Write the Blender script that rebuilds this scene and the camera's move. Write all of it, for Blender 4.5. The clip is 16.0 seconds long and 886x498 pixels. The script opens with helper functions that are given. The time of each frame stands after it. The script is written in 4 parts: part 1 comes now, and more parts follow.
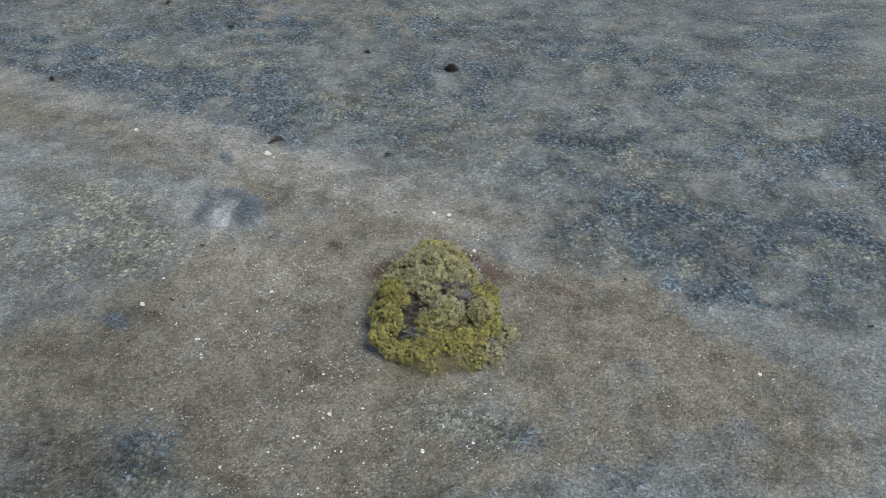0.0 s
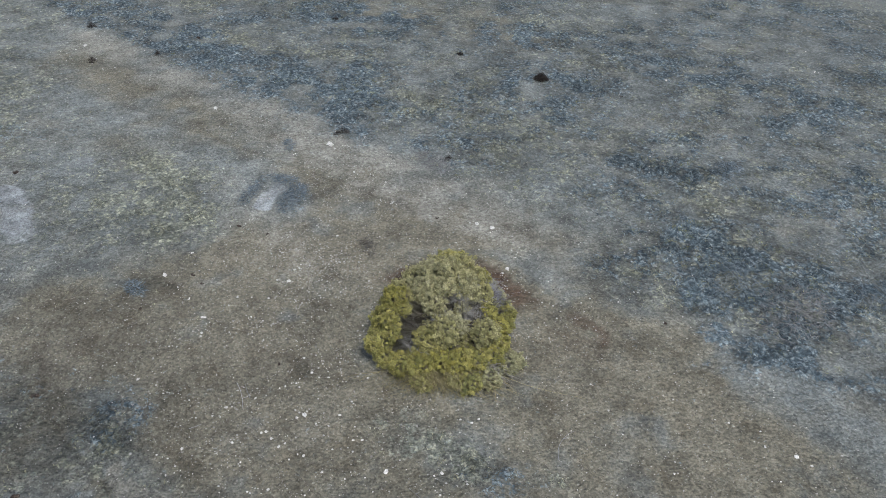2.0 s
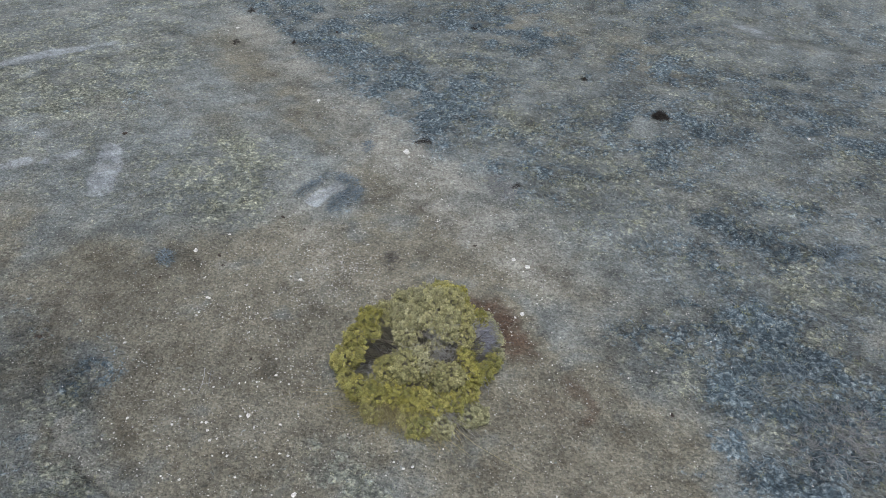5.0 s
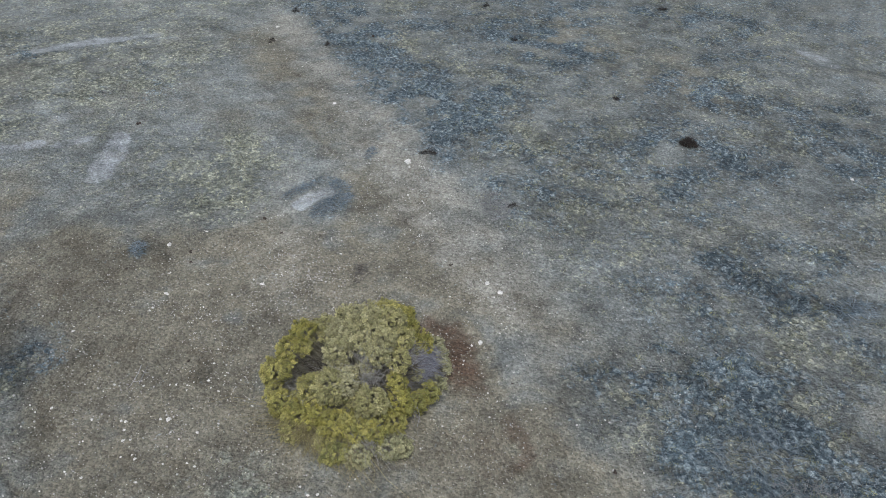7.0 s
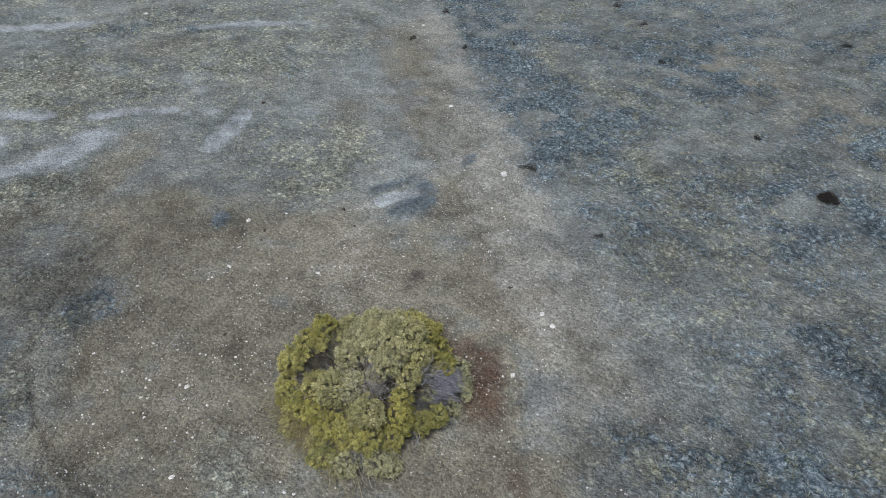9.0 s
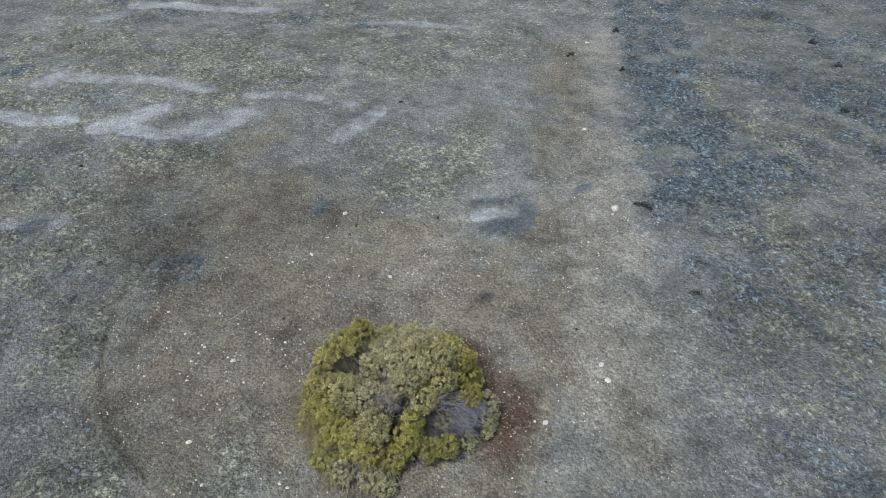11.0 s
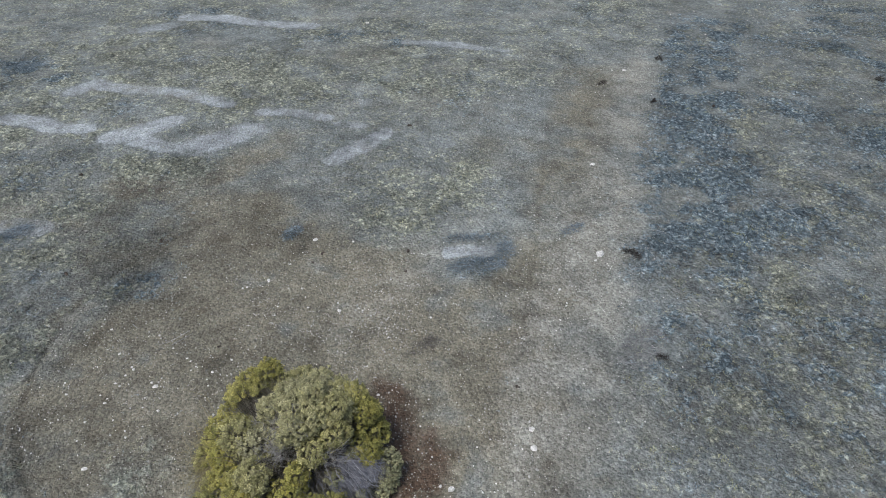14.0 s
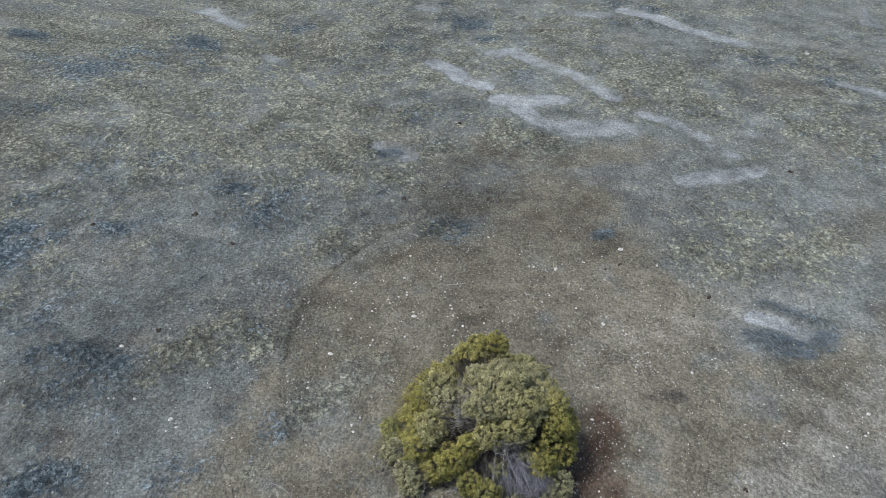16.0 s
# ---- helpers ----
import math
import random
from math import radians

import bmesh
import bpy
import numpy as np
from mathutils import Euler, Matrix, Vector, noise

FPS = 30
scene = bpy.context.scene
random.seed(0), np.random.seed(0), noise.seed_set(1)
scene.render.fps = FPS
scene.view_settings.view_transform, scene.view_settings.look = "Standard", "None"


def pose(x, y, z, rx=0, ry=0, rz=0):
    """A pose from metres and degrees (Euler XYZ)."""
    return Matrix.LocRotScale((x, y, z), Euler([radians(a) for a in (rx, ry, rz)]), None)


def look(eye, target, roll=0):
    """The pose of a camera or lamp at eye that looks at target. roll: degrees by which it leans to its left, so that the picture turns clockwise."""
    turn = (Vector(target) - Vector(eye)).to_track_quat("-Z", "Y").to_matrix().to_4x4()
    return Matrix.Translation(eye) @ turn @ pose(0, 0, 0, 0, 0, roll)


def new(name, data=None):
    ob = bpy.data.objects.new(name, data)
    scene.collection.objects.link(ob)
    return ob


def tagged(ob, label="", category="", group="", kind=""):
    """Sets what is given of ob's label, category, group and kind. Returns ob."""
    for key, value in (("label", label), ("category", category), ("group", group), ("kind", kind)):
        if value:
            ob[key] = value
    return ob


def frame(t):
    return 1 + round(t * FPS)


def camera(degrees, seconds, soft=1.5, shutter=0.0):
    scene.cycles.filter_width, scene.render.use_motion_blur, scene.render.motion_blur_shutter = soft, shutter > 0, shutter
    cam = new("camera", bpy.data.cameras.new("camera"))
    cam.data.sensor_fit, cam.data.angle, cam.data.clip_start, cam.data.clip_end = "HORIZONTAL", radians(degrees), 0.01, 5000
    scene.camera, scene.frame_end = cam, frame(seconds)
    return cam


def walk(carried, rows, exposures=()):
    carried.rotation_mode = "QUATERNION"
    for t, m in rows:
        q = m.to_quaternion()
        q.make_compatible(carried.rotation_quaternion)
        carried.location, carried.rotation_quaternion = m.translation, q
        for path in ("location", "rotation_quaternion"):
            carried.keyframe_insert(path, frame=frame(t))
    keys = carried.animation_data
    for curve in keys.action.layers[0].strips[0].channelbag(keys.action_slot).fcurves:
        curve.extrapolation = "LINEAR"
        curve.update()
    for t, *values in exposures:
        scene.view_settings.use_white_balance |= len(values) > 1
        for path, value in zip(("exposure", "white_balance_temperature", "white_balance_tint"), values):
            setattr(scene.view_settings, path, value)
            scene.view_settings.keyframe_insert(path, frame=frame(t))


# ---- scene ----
cam = camera(64.6, 16.0, soft=0.5)
PATH = [
    (0, (-0.614, -7.516, 6.803), (-0.279, -5.956, 5.582), 2.5),
    (0.5, (-0.199, -7.429, 6.701), (0.044, -5.848, 5.486), 2.4),
    (1, (0.195, -7.326, 6.631), (0.343, -5.735, 5.413), 2.3),
    (1.5, (0.530, -7.229, 6.575), (0.592, -5.631, 5.358), 2.4),
    (2, (0.891, -7.156, 6.515), (0.867, -5.553, 5.304), 2.4),
    (2.5, (1.265, -7.032, 6.490), (1.154, -5.433, 5.279), 2.4),
    (3, (1.639, -6.897, 6.504), (1.445, -5.308, 5.291), 2.3),
    (3.5, (2.027, -6.744, 6.487), (1.756, -5.166, 5.274), 2.4),
    (4, (2.433, -6.583, 6.504), (2.083, -5.020, 5.292), 2.1),
    (4.2, (2.563, -6.509, 6.511), (2.166, -4.958, 5.299), 2.1),
    (6.3, (3.970, -5.353, 6.402), (3.287, -3.888, 5.208), 2.2),
    (6.5, (4.073, -5.255, 6.396), (3.369, -3.800, 5.203), 2.2),
    (7, (4.356, -5.003, 6.336), (3.599, -3.575, 5.143), 2.3),
    (7.5, (4.607, -4.738, 6.281), (3.792, -3.339, 5.092), 2.4),
    (8, (4.822, -4.470, 6.234), (3.941, -3.109, 5.047), 2.4),
    (8.5, (4.994, -4.178, 6.186), (4.058, -2.854, 5.000), 2.5),
    (8.7, (5.082, -4.019, 6.175), (4.119, -2.713, 4.989), 2.4),
    (8.8, (5.134, -3.949, 6.178), (4.146, -2.664, 4.991), 2.3),
    (8.9, (5.187, -3.878, 6.182), (4.111, -2.668, 4.993), 2.3),
    (9, (5.240, -3.809, 6.185), (4.108, -2.649, 4.997), 2.2),
    (9.1, (5.250, -3.760, 6.186), (4.119, -2.603, 4.994), 2.3),
    (9.2, (5.260, -3.712, 6.186), (4.101, -2.585, 4.993), 2.5),
    (9.3, (5.271, -3.664, 6.186), (4.074, -2.577, 4.992), 2.7),
    (9.5, (5.401, -3.511, 6.212), (4.138, -2.504, 5.017), 2.4),
    (9.6, (5.444, -3.429, 6.211), (4.160, -2.451, 5.016), 2.2),
    (9.7, (5.488, -3.347, 6.211), (4.184, -2.396, 5.016), 2.1),
    (11.8, (5.905, -1.931, 6.237), (4.440, -1.220, 5.061), 1.2),
    (12, (5.921, -1.795, 6.247), (4.449, -1.095, 5.074), 1.0),
    (12.5, (5.918, -1.495, 6.306), (4.432, -0.832, 5.128), 1.3),
    (13, (5.962, -1.114, 6.309), (4.449, -0.505, 5.136), 0.7),
    (13.5, (5.966, -0.799, 6.330), (4.433, -0.231, 5.161), 0.6),
    (14, (5.975, -0.468, 6.276), (4.423, 0.051, 5.110), 0.5),
    (14.2, (5.956, -0.365, 6.210), (4.401, 0.138, 5.044), 0.7),
    (14.3, (5.952, -0.320, 6.196), (4.381, 0.138, 5.029), 0.8),
    (14.4, (5.946, -0.275, 6.182), (4.353, 0.097, 5.015), 0.9),
    (14.5, (5.940, -0.229, 6.168), (4.333, 0.074, 5.001), 1.0),
    (14.7, (5.927, -0.118, 6.164), (4.312, 0.145, 4.998), 1.1),
    (14.9, (5.915, -0.008, 6.160), (4.287, 0.153, 4.994), 1.1),
    (15, (5.909, 0.047, 6.158), (4.274, 0.115, 4.992), 1.2),
    (15.1, (5.907, 0.161, 6.155), (4.271, 0.101, 4.989), 0.9),
    (15.2, (5.906, 0.276, 6.151), (4.274, 0.135, 4.986), 0.7),
    (15.3, (5.898, 0.310, 6.143), (4.269, 0.155, 4.977), 0.9),
    (15.4, (5.894, 0.336, 6.137), (4.273, 0.109, 4.971), 1.1),
    (15.5, (5.884, 0.376, 6.125), (4.276, 0.070, 4.960), 1.2),
    (16, (5.821, 0.792, 6.109), (4.274, 0.255, 4.945), 0.7),
]
walk(cam, [(t, look(eye, target, roll)) for t, eye, target, roll in PATH])

# ---- world, sun, exposure ----
world = bpy.data.worlds.new("overcast_sky")
scene.world = world
world.use_nodes = True
_wn = world.node_tree.nodes
_sky = _wn.new("ShaderNodeTexSky")
_sky.sky_type = "NISHITA"
_sky.sun_disc = False
_sky.sun_elevation = radians(62)
_sky.sun_rotation = radians(152)
_sky.air_density, _sky.dust_density, _sky.ozone_density = 1.0, 3.0, 1.2
_bg = _wn["Background"]
world.node_tree.links.new(_sky.outputs[0], _bg.inputs[0])
_bg.inputs[1].default_value = 0.155

sun = new("sun", bpy.data.lights.new("sun", "SUN"))
sun.data.energy, sun.data.angle, sun.data.color = 2.6, radians(16), (0.968, 0.985, 0.978)
sun.matrix_world = look((0, 0, 30), (-2.9, 5.5, 30 - 11.7))
scene.view_settings.exposure = 0.0

rng = np.random.default_rng(7)


# ---- materials ----
def material(name, rough=0.9, spec=0.2):
    m = bpy.data.materials.new(name)
    m.use_nodes = True
    b = m.node_tree.nodes["Principled BSDF"]
    b.inputs["Roughness"].default_value = rough
    b.inputs["Specular IOR Level"].default_value = spec
    return m, m.node_tree, b


def node(tree, kind, **inputs):
    n = tree.nodes.new(kind)
    for key, value in inputs.items():
        n.inputs[key].default_value = value
    return n


def mixed(tree, fac, a, b, blend="MIX"):
    """A colour mix; fac, a and b are sockets or values."""
    n = tree.nodes.new("ShaderNodeMix")
    n.data_type, n.blend_type = "RGBA", blend
    for socket, value in ((n.inputs[0], fac), (n.inputs[6], a), (n.inputs[7], b)):
        if isinstance(value, bpy.types.NodeSocket):
            tree.links.new(value, socket)
        else:
            socket.default_value = value if isinstance(value, (int, float)) else (*value, 1)
    return n.outputs[2]


def math_node(tree, op, a, b=0.0, clamp=False):
    n = tree.nodes.new("ShaderNodeMath")
    n.operation, n.use_clamp = op, clamp
    for socket, value in ((n.inputs[0], a), (n.inputs[1], b)):
        if isinstance(value, bpy.types.NodeSocket):
            tree.links.new(value, socket)
        else:
            socket.default_value = value
    return n.outputs[0]


def noise_of(tree, coord, scale, detail=4.0, rough=0.6):
    n = node(tree, "ShaderNodeTexNoise", Scale=scale, Detail=detail, Roughness=rough)
    tree.links.new(coord, n.inputs["Vector"])
    return n.outputs[0]


def stepped(tree, value, lo, hi):
    n = tree.nodes.new("ShaderNodeMapRange")
    n.interpolation_type = "SMOOTHSTEP"
    tree.links.new(value, n.inputs[0])
    n.inputs[1].default_value, n.inputs[2].default_value = lo, hi
    return n.outputs[0]


def soil_material():
    m, t, b = material("dry_soil", 0.95, 0.12)
    geo = t.nodes.new("ShaderNodeNewGeometry").outputs["Position"]

    def layers(name):
        a = t.nodes.new("ShaderNodeAttribute")
        a.attribute_name = name
        c = t.nodes.new("ShaderNodeSeparateColor")
        t.links.new(a.outputs["Color"], c.inputs[0])
        return (*c.outputs, a.outputs["Alpha"])

    def times(x, y):
        return math_node(t, "MULTIPLY", x, y)

    def plus(x, y):
        return math_node(t, "ADD", x, y)

    def spread(value, lo, hi, a, c):
        n = t.nodes.new("ShaderNodeMapRange")
        t.links.new(value, n.inputs[0])
        for k, v in enumerate((lo, hi, a, c)):
            n.inputs[k + 1].default_value = v
        return n.outputs[0]

    def dimmed(fac, colour, by):
        return mixed(t, fac, colour, mixed(t, 1.0, colour, by, "MULTIPLY"))

    brown, pale, blue, grass = layers("cover")
    shade, buff, _, _ = layers("crust_tone_falloff")
    wide, mid = noise_of(t, geo, 0.9, 5), noise_of(t, geo, 6.0, 5)
    fine, grain = noise_of(t, geo, 24.0, 5, 0.65), noise_of(t, geo, 120.0, 3, 0.7)
    ragged = plus(times(mid, 1.3), times(fine, 0.9))

    # bare crust, trodden brown earth, and the gravelly track
    col = mixed(t, stepped(t, wide, 0.45, 0.75), SOIL_GREY, SOIL_BUFF)
    col = mixed(t, stepped(t, times(brown, ragged), 0.05, 1.0), col, SOIL_BROWN)
    col = mixed(t, stepped(t, times(buff, ragged), 0.05, 1.3), col, mixed(t, mid, SOIL_ROAD, SOIL_BUFF))
    col = mixed(t, stepped(t, times(math_node(t, "SUBTRACT", brown, 0.75), ragged), 0.08, 1.15), col, SOIL_LITTER_SHADE)
    col = dimmed(times(stepped(t, mid, 0.58, 0.4), 0.3), col, (0.66, 0.64, 0.62))
    col = dimmed(times(stepped(t, noise_of(t, geo, 2.6, 6, 0.66), 0.5, 0.64), 0.45), col, (0.72, 0.67, 0.62))

    # low growth in tussocks: each one grass, dead stems or bare, with light painted on the tops and shade in the gaps
    torn = node(t, "ShaderNodeTexNoise", Scale=14.0, Detail=5.0, Roughness=0.65)
    t.links.new(geo, torn.inputs["Vector"])
    push = t.nodes.new("ShaderNodeVectorMath")
    push.operation = "MULTIPLY_ADD"
    t.links.new(torn.outputs["Color"], push.inputs[0])
    push.inputs[1].default_value = (0.16, 0.16, 0.0)
    t.links.new(geo, push.inputs[2])

    def tussocks(scale):
        cells = node(t, "ShaderNodeTexVoronoi", Scale=scale)
        t.links.new(push.outputs[0], cells.inputs["Vector"])
        own = t.nodes.new("ShaderNodeSeparateColor")
        t.links.new(cells.outputs["Color"], own.inputs[0])
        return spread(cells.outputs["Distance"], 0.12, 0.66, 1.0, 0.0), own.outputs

    tops, own = tussocks(11.0)
    small, kin = tussocks(23.0)
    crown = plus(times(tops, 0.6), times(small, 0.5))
    wisp = times(math_node(t, "SUBTRACT", fine, 0.5), 1.2)
    growth = math_node(t, "ADD", grass, blue, True)
    col = mixed(t, times(growth, 0.5), col, SOIL_GAP)
    leafy = stepped(t, plus(math_node(t, "SUBTRACT", times(grass, 1.05), plus(times(own[1], 0.7), times(kin[1], 0.3))), wisp), -0.15, 0.3)
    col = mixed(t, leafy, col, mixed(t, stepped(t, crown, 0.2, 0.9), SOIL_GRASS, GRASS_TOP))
    tangle = stepped(t, plus(math_node(t, "SUBTRACT", times(blue, 0.85), plus(times(own[2], 0.6), times(kin[2], 0.4))), wisp), -0.12, 0.35)
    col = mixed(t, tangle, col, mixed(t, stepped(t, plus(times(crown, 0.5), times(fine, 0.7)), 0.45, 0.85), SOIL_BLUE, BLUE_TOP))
    # crowns brightened and gaps dimmed in the colour, as light from above would
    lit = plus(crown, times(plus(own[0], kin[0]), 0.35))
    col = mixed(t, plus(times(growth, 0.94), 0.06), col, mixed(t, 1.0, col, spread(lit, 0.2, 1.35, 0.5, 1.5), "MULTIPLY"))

    # alkali crust, broken by low growth at its edges
    crust = stepped(t, times(pale, plus(times(noise_of(t, geo, 5.0, 7, 0.7), 1.5), times(small, 0.3))), 0.28, 0.98)
    col = mixed(t, crust, col, mixed(t, stepped(t, fine, 0.3, 0.7), SOIL_PALE, (0.27, 0.29, 0.295)))
    col = mixed(t, 1.0, col, shade, "MULTIPLY")

    col = mixed(t, 1.0, col, spread(fine, 0.3, 0.7, 0.74, 1.26), "MULTIPLY")
    # crumbs of soil, each with its own tone, and single specks
    relief = []
    for size, low, high in ((21.0, 0.8, 1.18), (52.0, 0.75, 1.25)):
        bits = node(t, "ShaderNodeTexVoronoi", Scale=size)
        t.links.new(geo, bits.inputs["Vector"])
        tone = t.nodes.new("ShaderNodeSeparateColor")
        t.links.new(bits.outputs["Color"], tone.inputs[0])
        col = mixed(t, 1.0, col, spread(tone.outputs[0], 0.0, 1.0, low, high), "MULTIPLY")
        relief.append(times(math_node(t, "SUBTRACT", 0.6, bits.outputs["Distance"]), spread(tone.outputs[1], 0.0, 1.0, 0.3, 1.2)))
    cells = node(t, "ShaderNodeTexVoronoi", Scale=46.0)
    t.links.new(geo, cells.inputs["Vector"])
    crumbs = t.nodes.new("ShaderNodeSeparateColor")
    t.links.new(cells.outputs["Color"], crumbs.inputs[0])
    core = math_node(t, "LESS_THAN", cells.outputs["Distance"], 0.3)
    spot = times(math_node(t, "GREATER_THAN", crumbs.outputs[0], 0.965), core)
    col = mixed(t, times(spot, 0.6), col, SPECK)
    dark = times(math_node(t, "GREATER_THAN", crumbs.outputs[1], 0.89), core)
    col = mixed(t, times(dark, 0.6), col, (0.045, 0.04, 0.036))
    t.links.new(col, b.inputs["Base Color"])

    bump = node(t, "ShaderNodeBump", Strength=1.0, Distance=0.02)
    high = plus(times(fine, 1.0), times(mid, 1.6))
    high = plus(high, plus(times(relief[0], 1.5), times(relief[1], 0.8)))
    high = plus(high, times(growth, plus(times(tops, 2.0), plus(times(small, 1.2), times(fine, 1.5)))))
    t.links.new(high, bump.inputs["Height"])
    t.links.new(bump.outputs[0], b.inputs["Normal"])
    return m


def plant_material(name, rough=0.85, spread=0.5, thin=0.25):
    """Colour from the mesh's own tint, varied from blade to blade and along it."""
    m, t, b = material(name, rough, 0.15)
    tint = t.nodes.new("ShaderNodeAttribute")
    tint.attribute_name = "tint"
    geo = t.nodes.new("ShaderNodeNewGeometry")
    vary = t.nodes.new("ShaderNodeMapRange")
    t.links.new(geo.outputs["Random Per Island"], vary.inputs[0])
    vary.inputs[3].default_value, vary.inputs[4].default_value = 1 - spread, 1 + spread
    grain = noise_of(t, geo.outputs["Position"], 90.0, 2)
    gain = math_node(t, "MULTIPLY", vary.outputs[0], math_node(t, "ADD", math_node(t, "MULTIPLY", grain, 0.6), 0.7))
    col = mixed(t, 1.0, tint.outputs["Color"], gain, "MULTIPLY")
    t.links.new(col, b.inputs["Base Color"])
    if thin:
        leaf = t.nodes.new("ShaderNodeBsdfTranslucent")
        t.links.new(col, leaf.inputs["Color"])
        both = t.nodes.new("ShaderNodeMixShader")
        both.inputs[0].default_value = thin
        t.links.new(b.outputs[0], both.inputs[1])
        t.links.new(leaf.outputs[0], both.inputs[2])
        t.links.new(both.outputs[0], t.nodes["Material Output"].inputs[0])
    return m


def rough_material(name, low, high, scale=40.0, rough=0.9, bump=0.4):
    m, t, b = material(name, rough, 0.2)
    geo = t.nodes.new("ShaderNodeNewGeometry")
    col = mixed(t, stepped(t, noise_of(t, geo.outputs["Position"], scale, 4), 0.35, 0.65), low, high)
    vary = math_node(t, "ADD", math_node(t, "MULTIPLY", geo.outputs["Random Per Island"], 0.6), 0.65)
    col = mixed(t, 1.0, col, vary, "MULTIPLY")
    t.links.new(col, b.inputs["Base Color"])
    n = node(t, "ShaderNodeBump", Strength=bump, Distance=0.006)
    t.links.new(noise_of(t, geo.outputs["Position"], scale * 3, 4), n.inputs["Height"])
    t.links.new(n.outputs[0], b.inputs["Normal"])
    return m


SOIL_GREY, SOIL_BUFF = (0.2, 0.219, 0.211), (0.245, 0.245, 0.212)
SOIL_BROWN, SOIL_LITTER_SHADE = (0.206, 0.194, 0.15), (0.092, 0.064, 0.046)
SOIL_GRASS, GRASS_TOP, SOIL_GAP = (0.235, 0.249, 0.207), (0.385, 0.39, 0.3), (0.208, 0.225, 0.217)
SOIL_BLUE, BLUE_TOP = (0.122, 0.164, 0.188), (0.29, 0.34, 0.35)
SOIL_ROAD = (0.32, 0.312, 0.27)
SOIL_PALE, SPECK = (0.36, 0.385, 0.393), (0.42, 0.43, 0.41)
SOIL = soil_material()
DRY = plant_material("dry_stems", 0.9, 0.25)
FLOWER = plant_material("rabbitbrush_florets", 0.85, 0.12, 0.25)
WOOD = plant_material("weathered_twigs", 0.9, 0.35, 0.0)
PEBBLE = rough_material("mixed_pebbles", (0.2, 0.19, 0.17), (0.6, 0.59, 0.56), 5.0)
STONE = rough_material("pale_limestone", (0.34, 0.33, 0.31), (0.58, 0.57, 0.54), 45.0)
GRIT = rough_material("gravel_grit", (0.09, 0.083, 0.07), (0.46, 0.44, 0.4), 14.0)
CLOD = rough_material("dark_clod", (0.03, 0.024, 0.02), (0.07, 0.055, 0.045), 60.0)


# ---- smooth random fields ----
LATTICE = np.random.default_rng(11).random((8, 256, 256))


def soft_noise(x, y, layer=0):
    xf, yf = np.floor(x), np.floor(y)
    u, v = x - xf, y - yf
    u, v = u * u * (3 - 2 * u), v * v * (3 - 2 * v)
    i, j = xf.astype(int) & 255, yf.astype(int) & 255
    k, l = (i + 1) & 255, (j + 1) & 255
    g = LATTICE[layer]
    return (g[i, j] * (1 - u) + g[k, j] * u) * (1 - v) + (g[i, l] * (1 - u) + g[k, l] * u) * v


def clouds(x, y, size, layer=0, octaves=4):
    """Fractal noise round 0, about -0.5 to 0.5; size: metres of its largest forms."""
    total, gain, f = 0, 0.5, 1 / size
    for n in range(octaves):
        total = total + gain * (soft_noise(x * f + 17.3 * n, y * f - 9.1 * n, (layer + n) % 8) - 0.5)
        gain, f = gain * 0.55, f * 2.07
    return total


def ramp(v, lo, hi):
    v = np.clip((v - lo) / (hi - lo), 0, 1)
    return v * v * (3 - 2 * v)


# ---- the plan of the ground: patches of soil and growth ----
PATCHES = {"pale": [], "brown": [], "litter_shade": [], "blue": [], "grass": [], "buff": []}


STREAKS = []


def streak(kind, half, weight, *points):
    """A band of soil or growth along a bent line; half: half its width in metres."""
    STREAKS.append((kind, half, weight, points))


def soil(kind, x, y, long, short, turn, weight):
    PATCHES[kind].append((x, y, long, max(short, long * 0.3, 0.12), radians(turn), weight))


soil("brown", -2.28, -0.53, 1.89, 1.24, -138, 0.8)
soil("brown", -1.39, -1.22, 1.35, 1.14, -137, 0.6)
soil("brown", -5.04, -2.63, 2.57, 0.38, -122, 0.6)
soil("brown", -0.20, -2.59, 1.31, 0.78, -132, 0.6)
soil("brown", -0.37, 1.02, 0.75, 0.37, 112, 0.8)
soil("brown", -7.18, 7.67, 2.15, 0.22, 134, 0.7)
soil("brown", 0.43, 2.38, 1.11, 0.17, 154, 0.6)
soil("brown", 1.50, 4.12, 0.60, 0.22, -54, 0.5)
soil("brown", -5.29, 4.21, 1.04, 0.70, 144, 0.4)
soil("brown", -1.38, 1.70, 1.23, 0.71, -148, 0.6)
soil("brown", 0.51, 2.21, 0.67, 0.58, 98, 0.6)
soil("brown", 2.77, -0.31, 0.55, 0.07, 175, 0.8)
soil("brown", -2.93, -1.19, 1.54, 0.87, 165, 0.5)
soil("brown", 0.38, 12.13, 3.00, 1.46, 142, 0.45)
soil("brown", -1.73, 12.93, 1.63, 0.78, 172, 0.30)
soil("brown", -4.27, -0.42, 0.99, 0.66, -157, 0.5)
soil("brown", -0.05, -0.68, 2.41, 0.73, -87, 0.5)
soil("brown", 2.75, -0.47, 0.66, 0.45, 167, 0.9)
soil("brown", -2.55, 0.16, 1.27, 1.14, 110, 0.4)
soil("brown", -4.11, -0.94, 0.61, 0.52, 96, 0.6)
soil("brown", 0.36, 12.26, 1.70, 0.74, 151, 0.25)
soil("brown", 2.67, -2.81, 1.02, 0.39, 173, 0.4)
soil("brown", 5.44, -3.35, 0.89, 0.10, -148, 0.5)
soil("blue", -1.89, 2.67, 0.34, 0.29, 62, 0.45)
soil("blue", -2.56, 3.02, 0.43, 0.05, -117, 0.35)
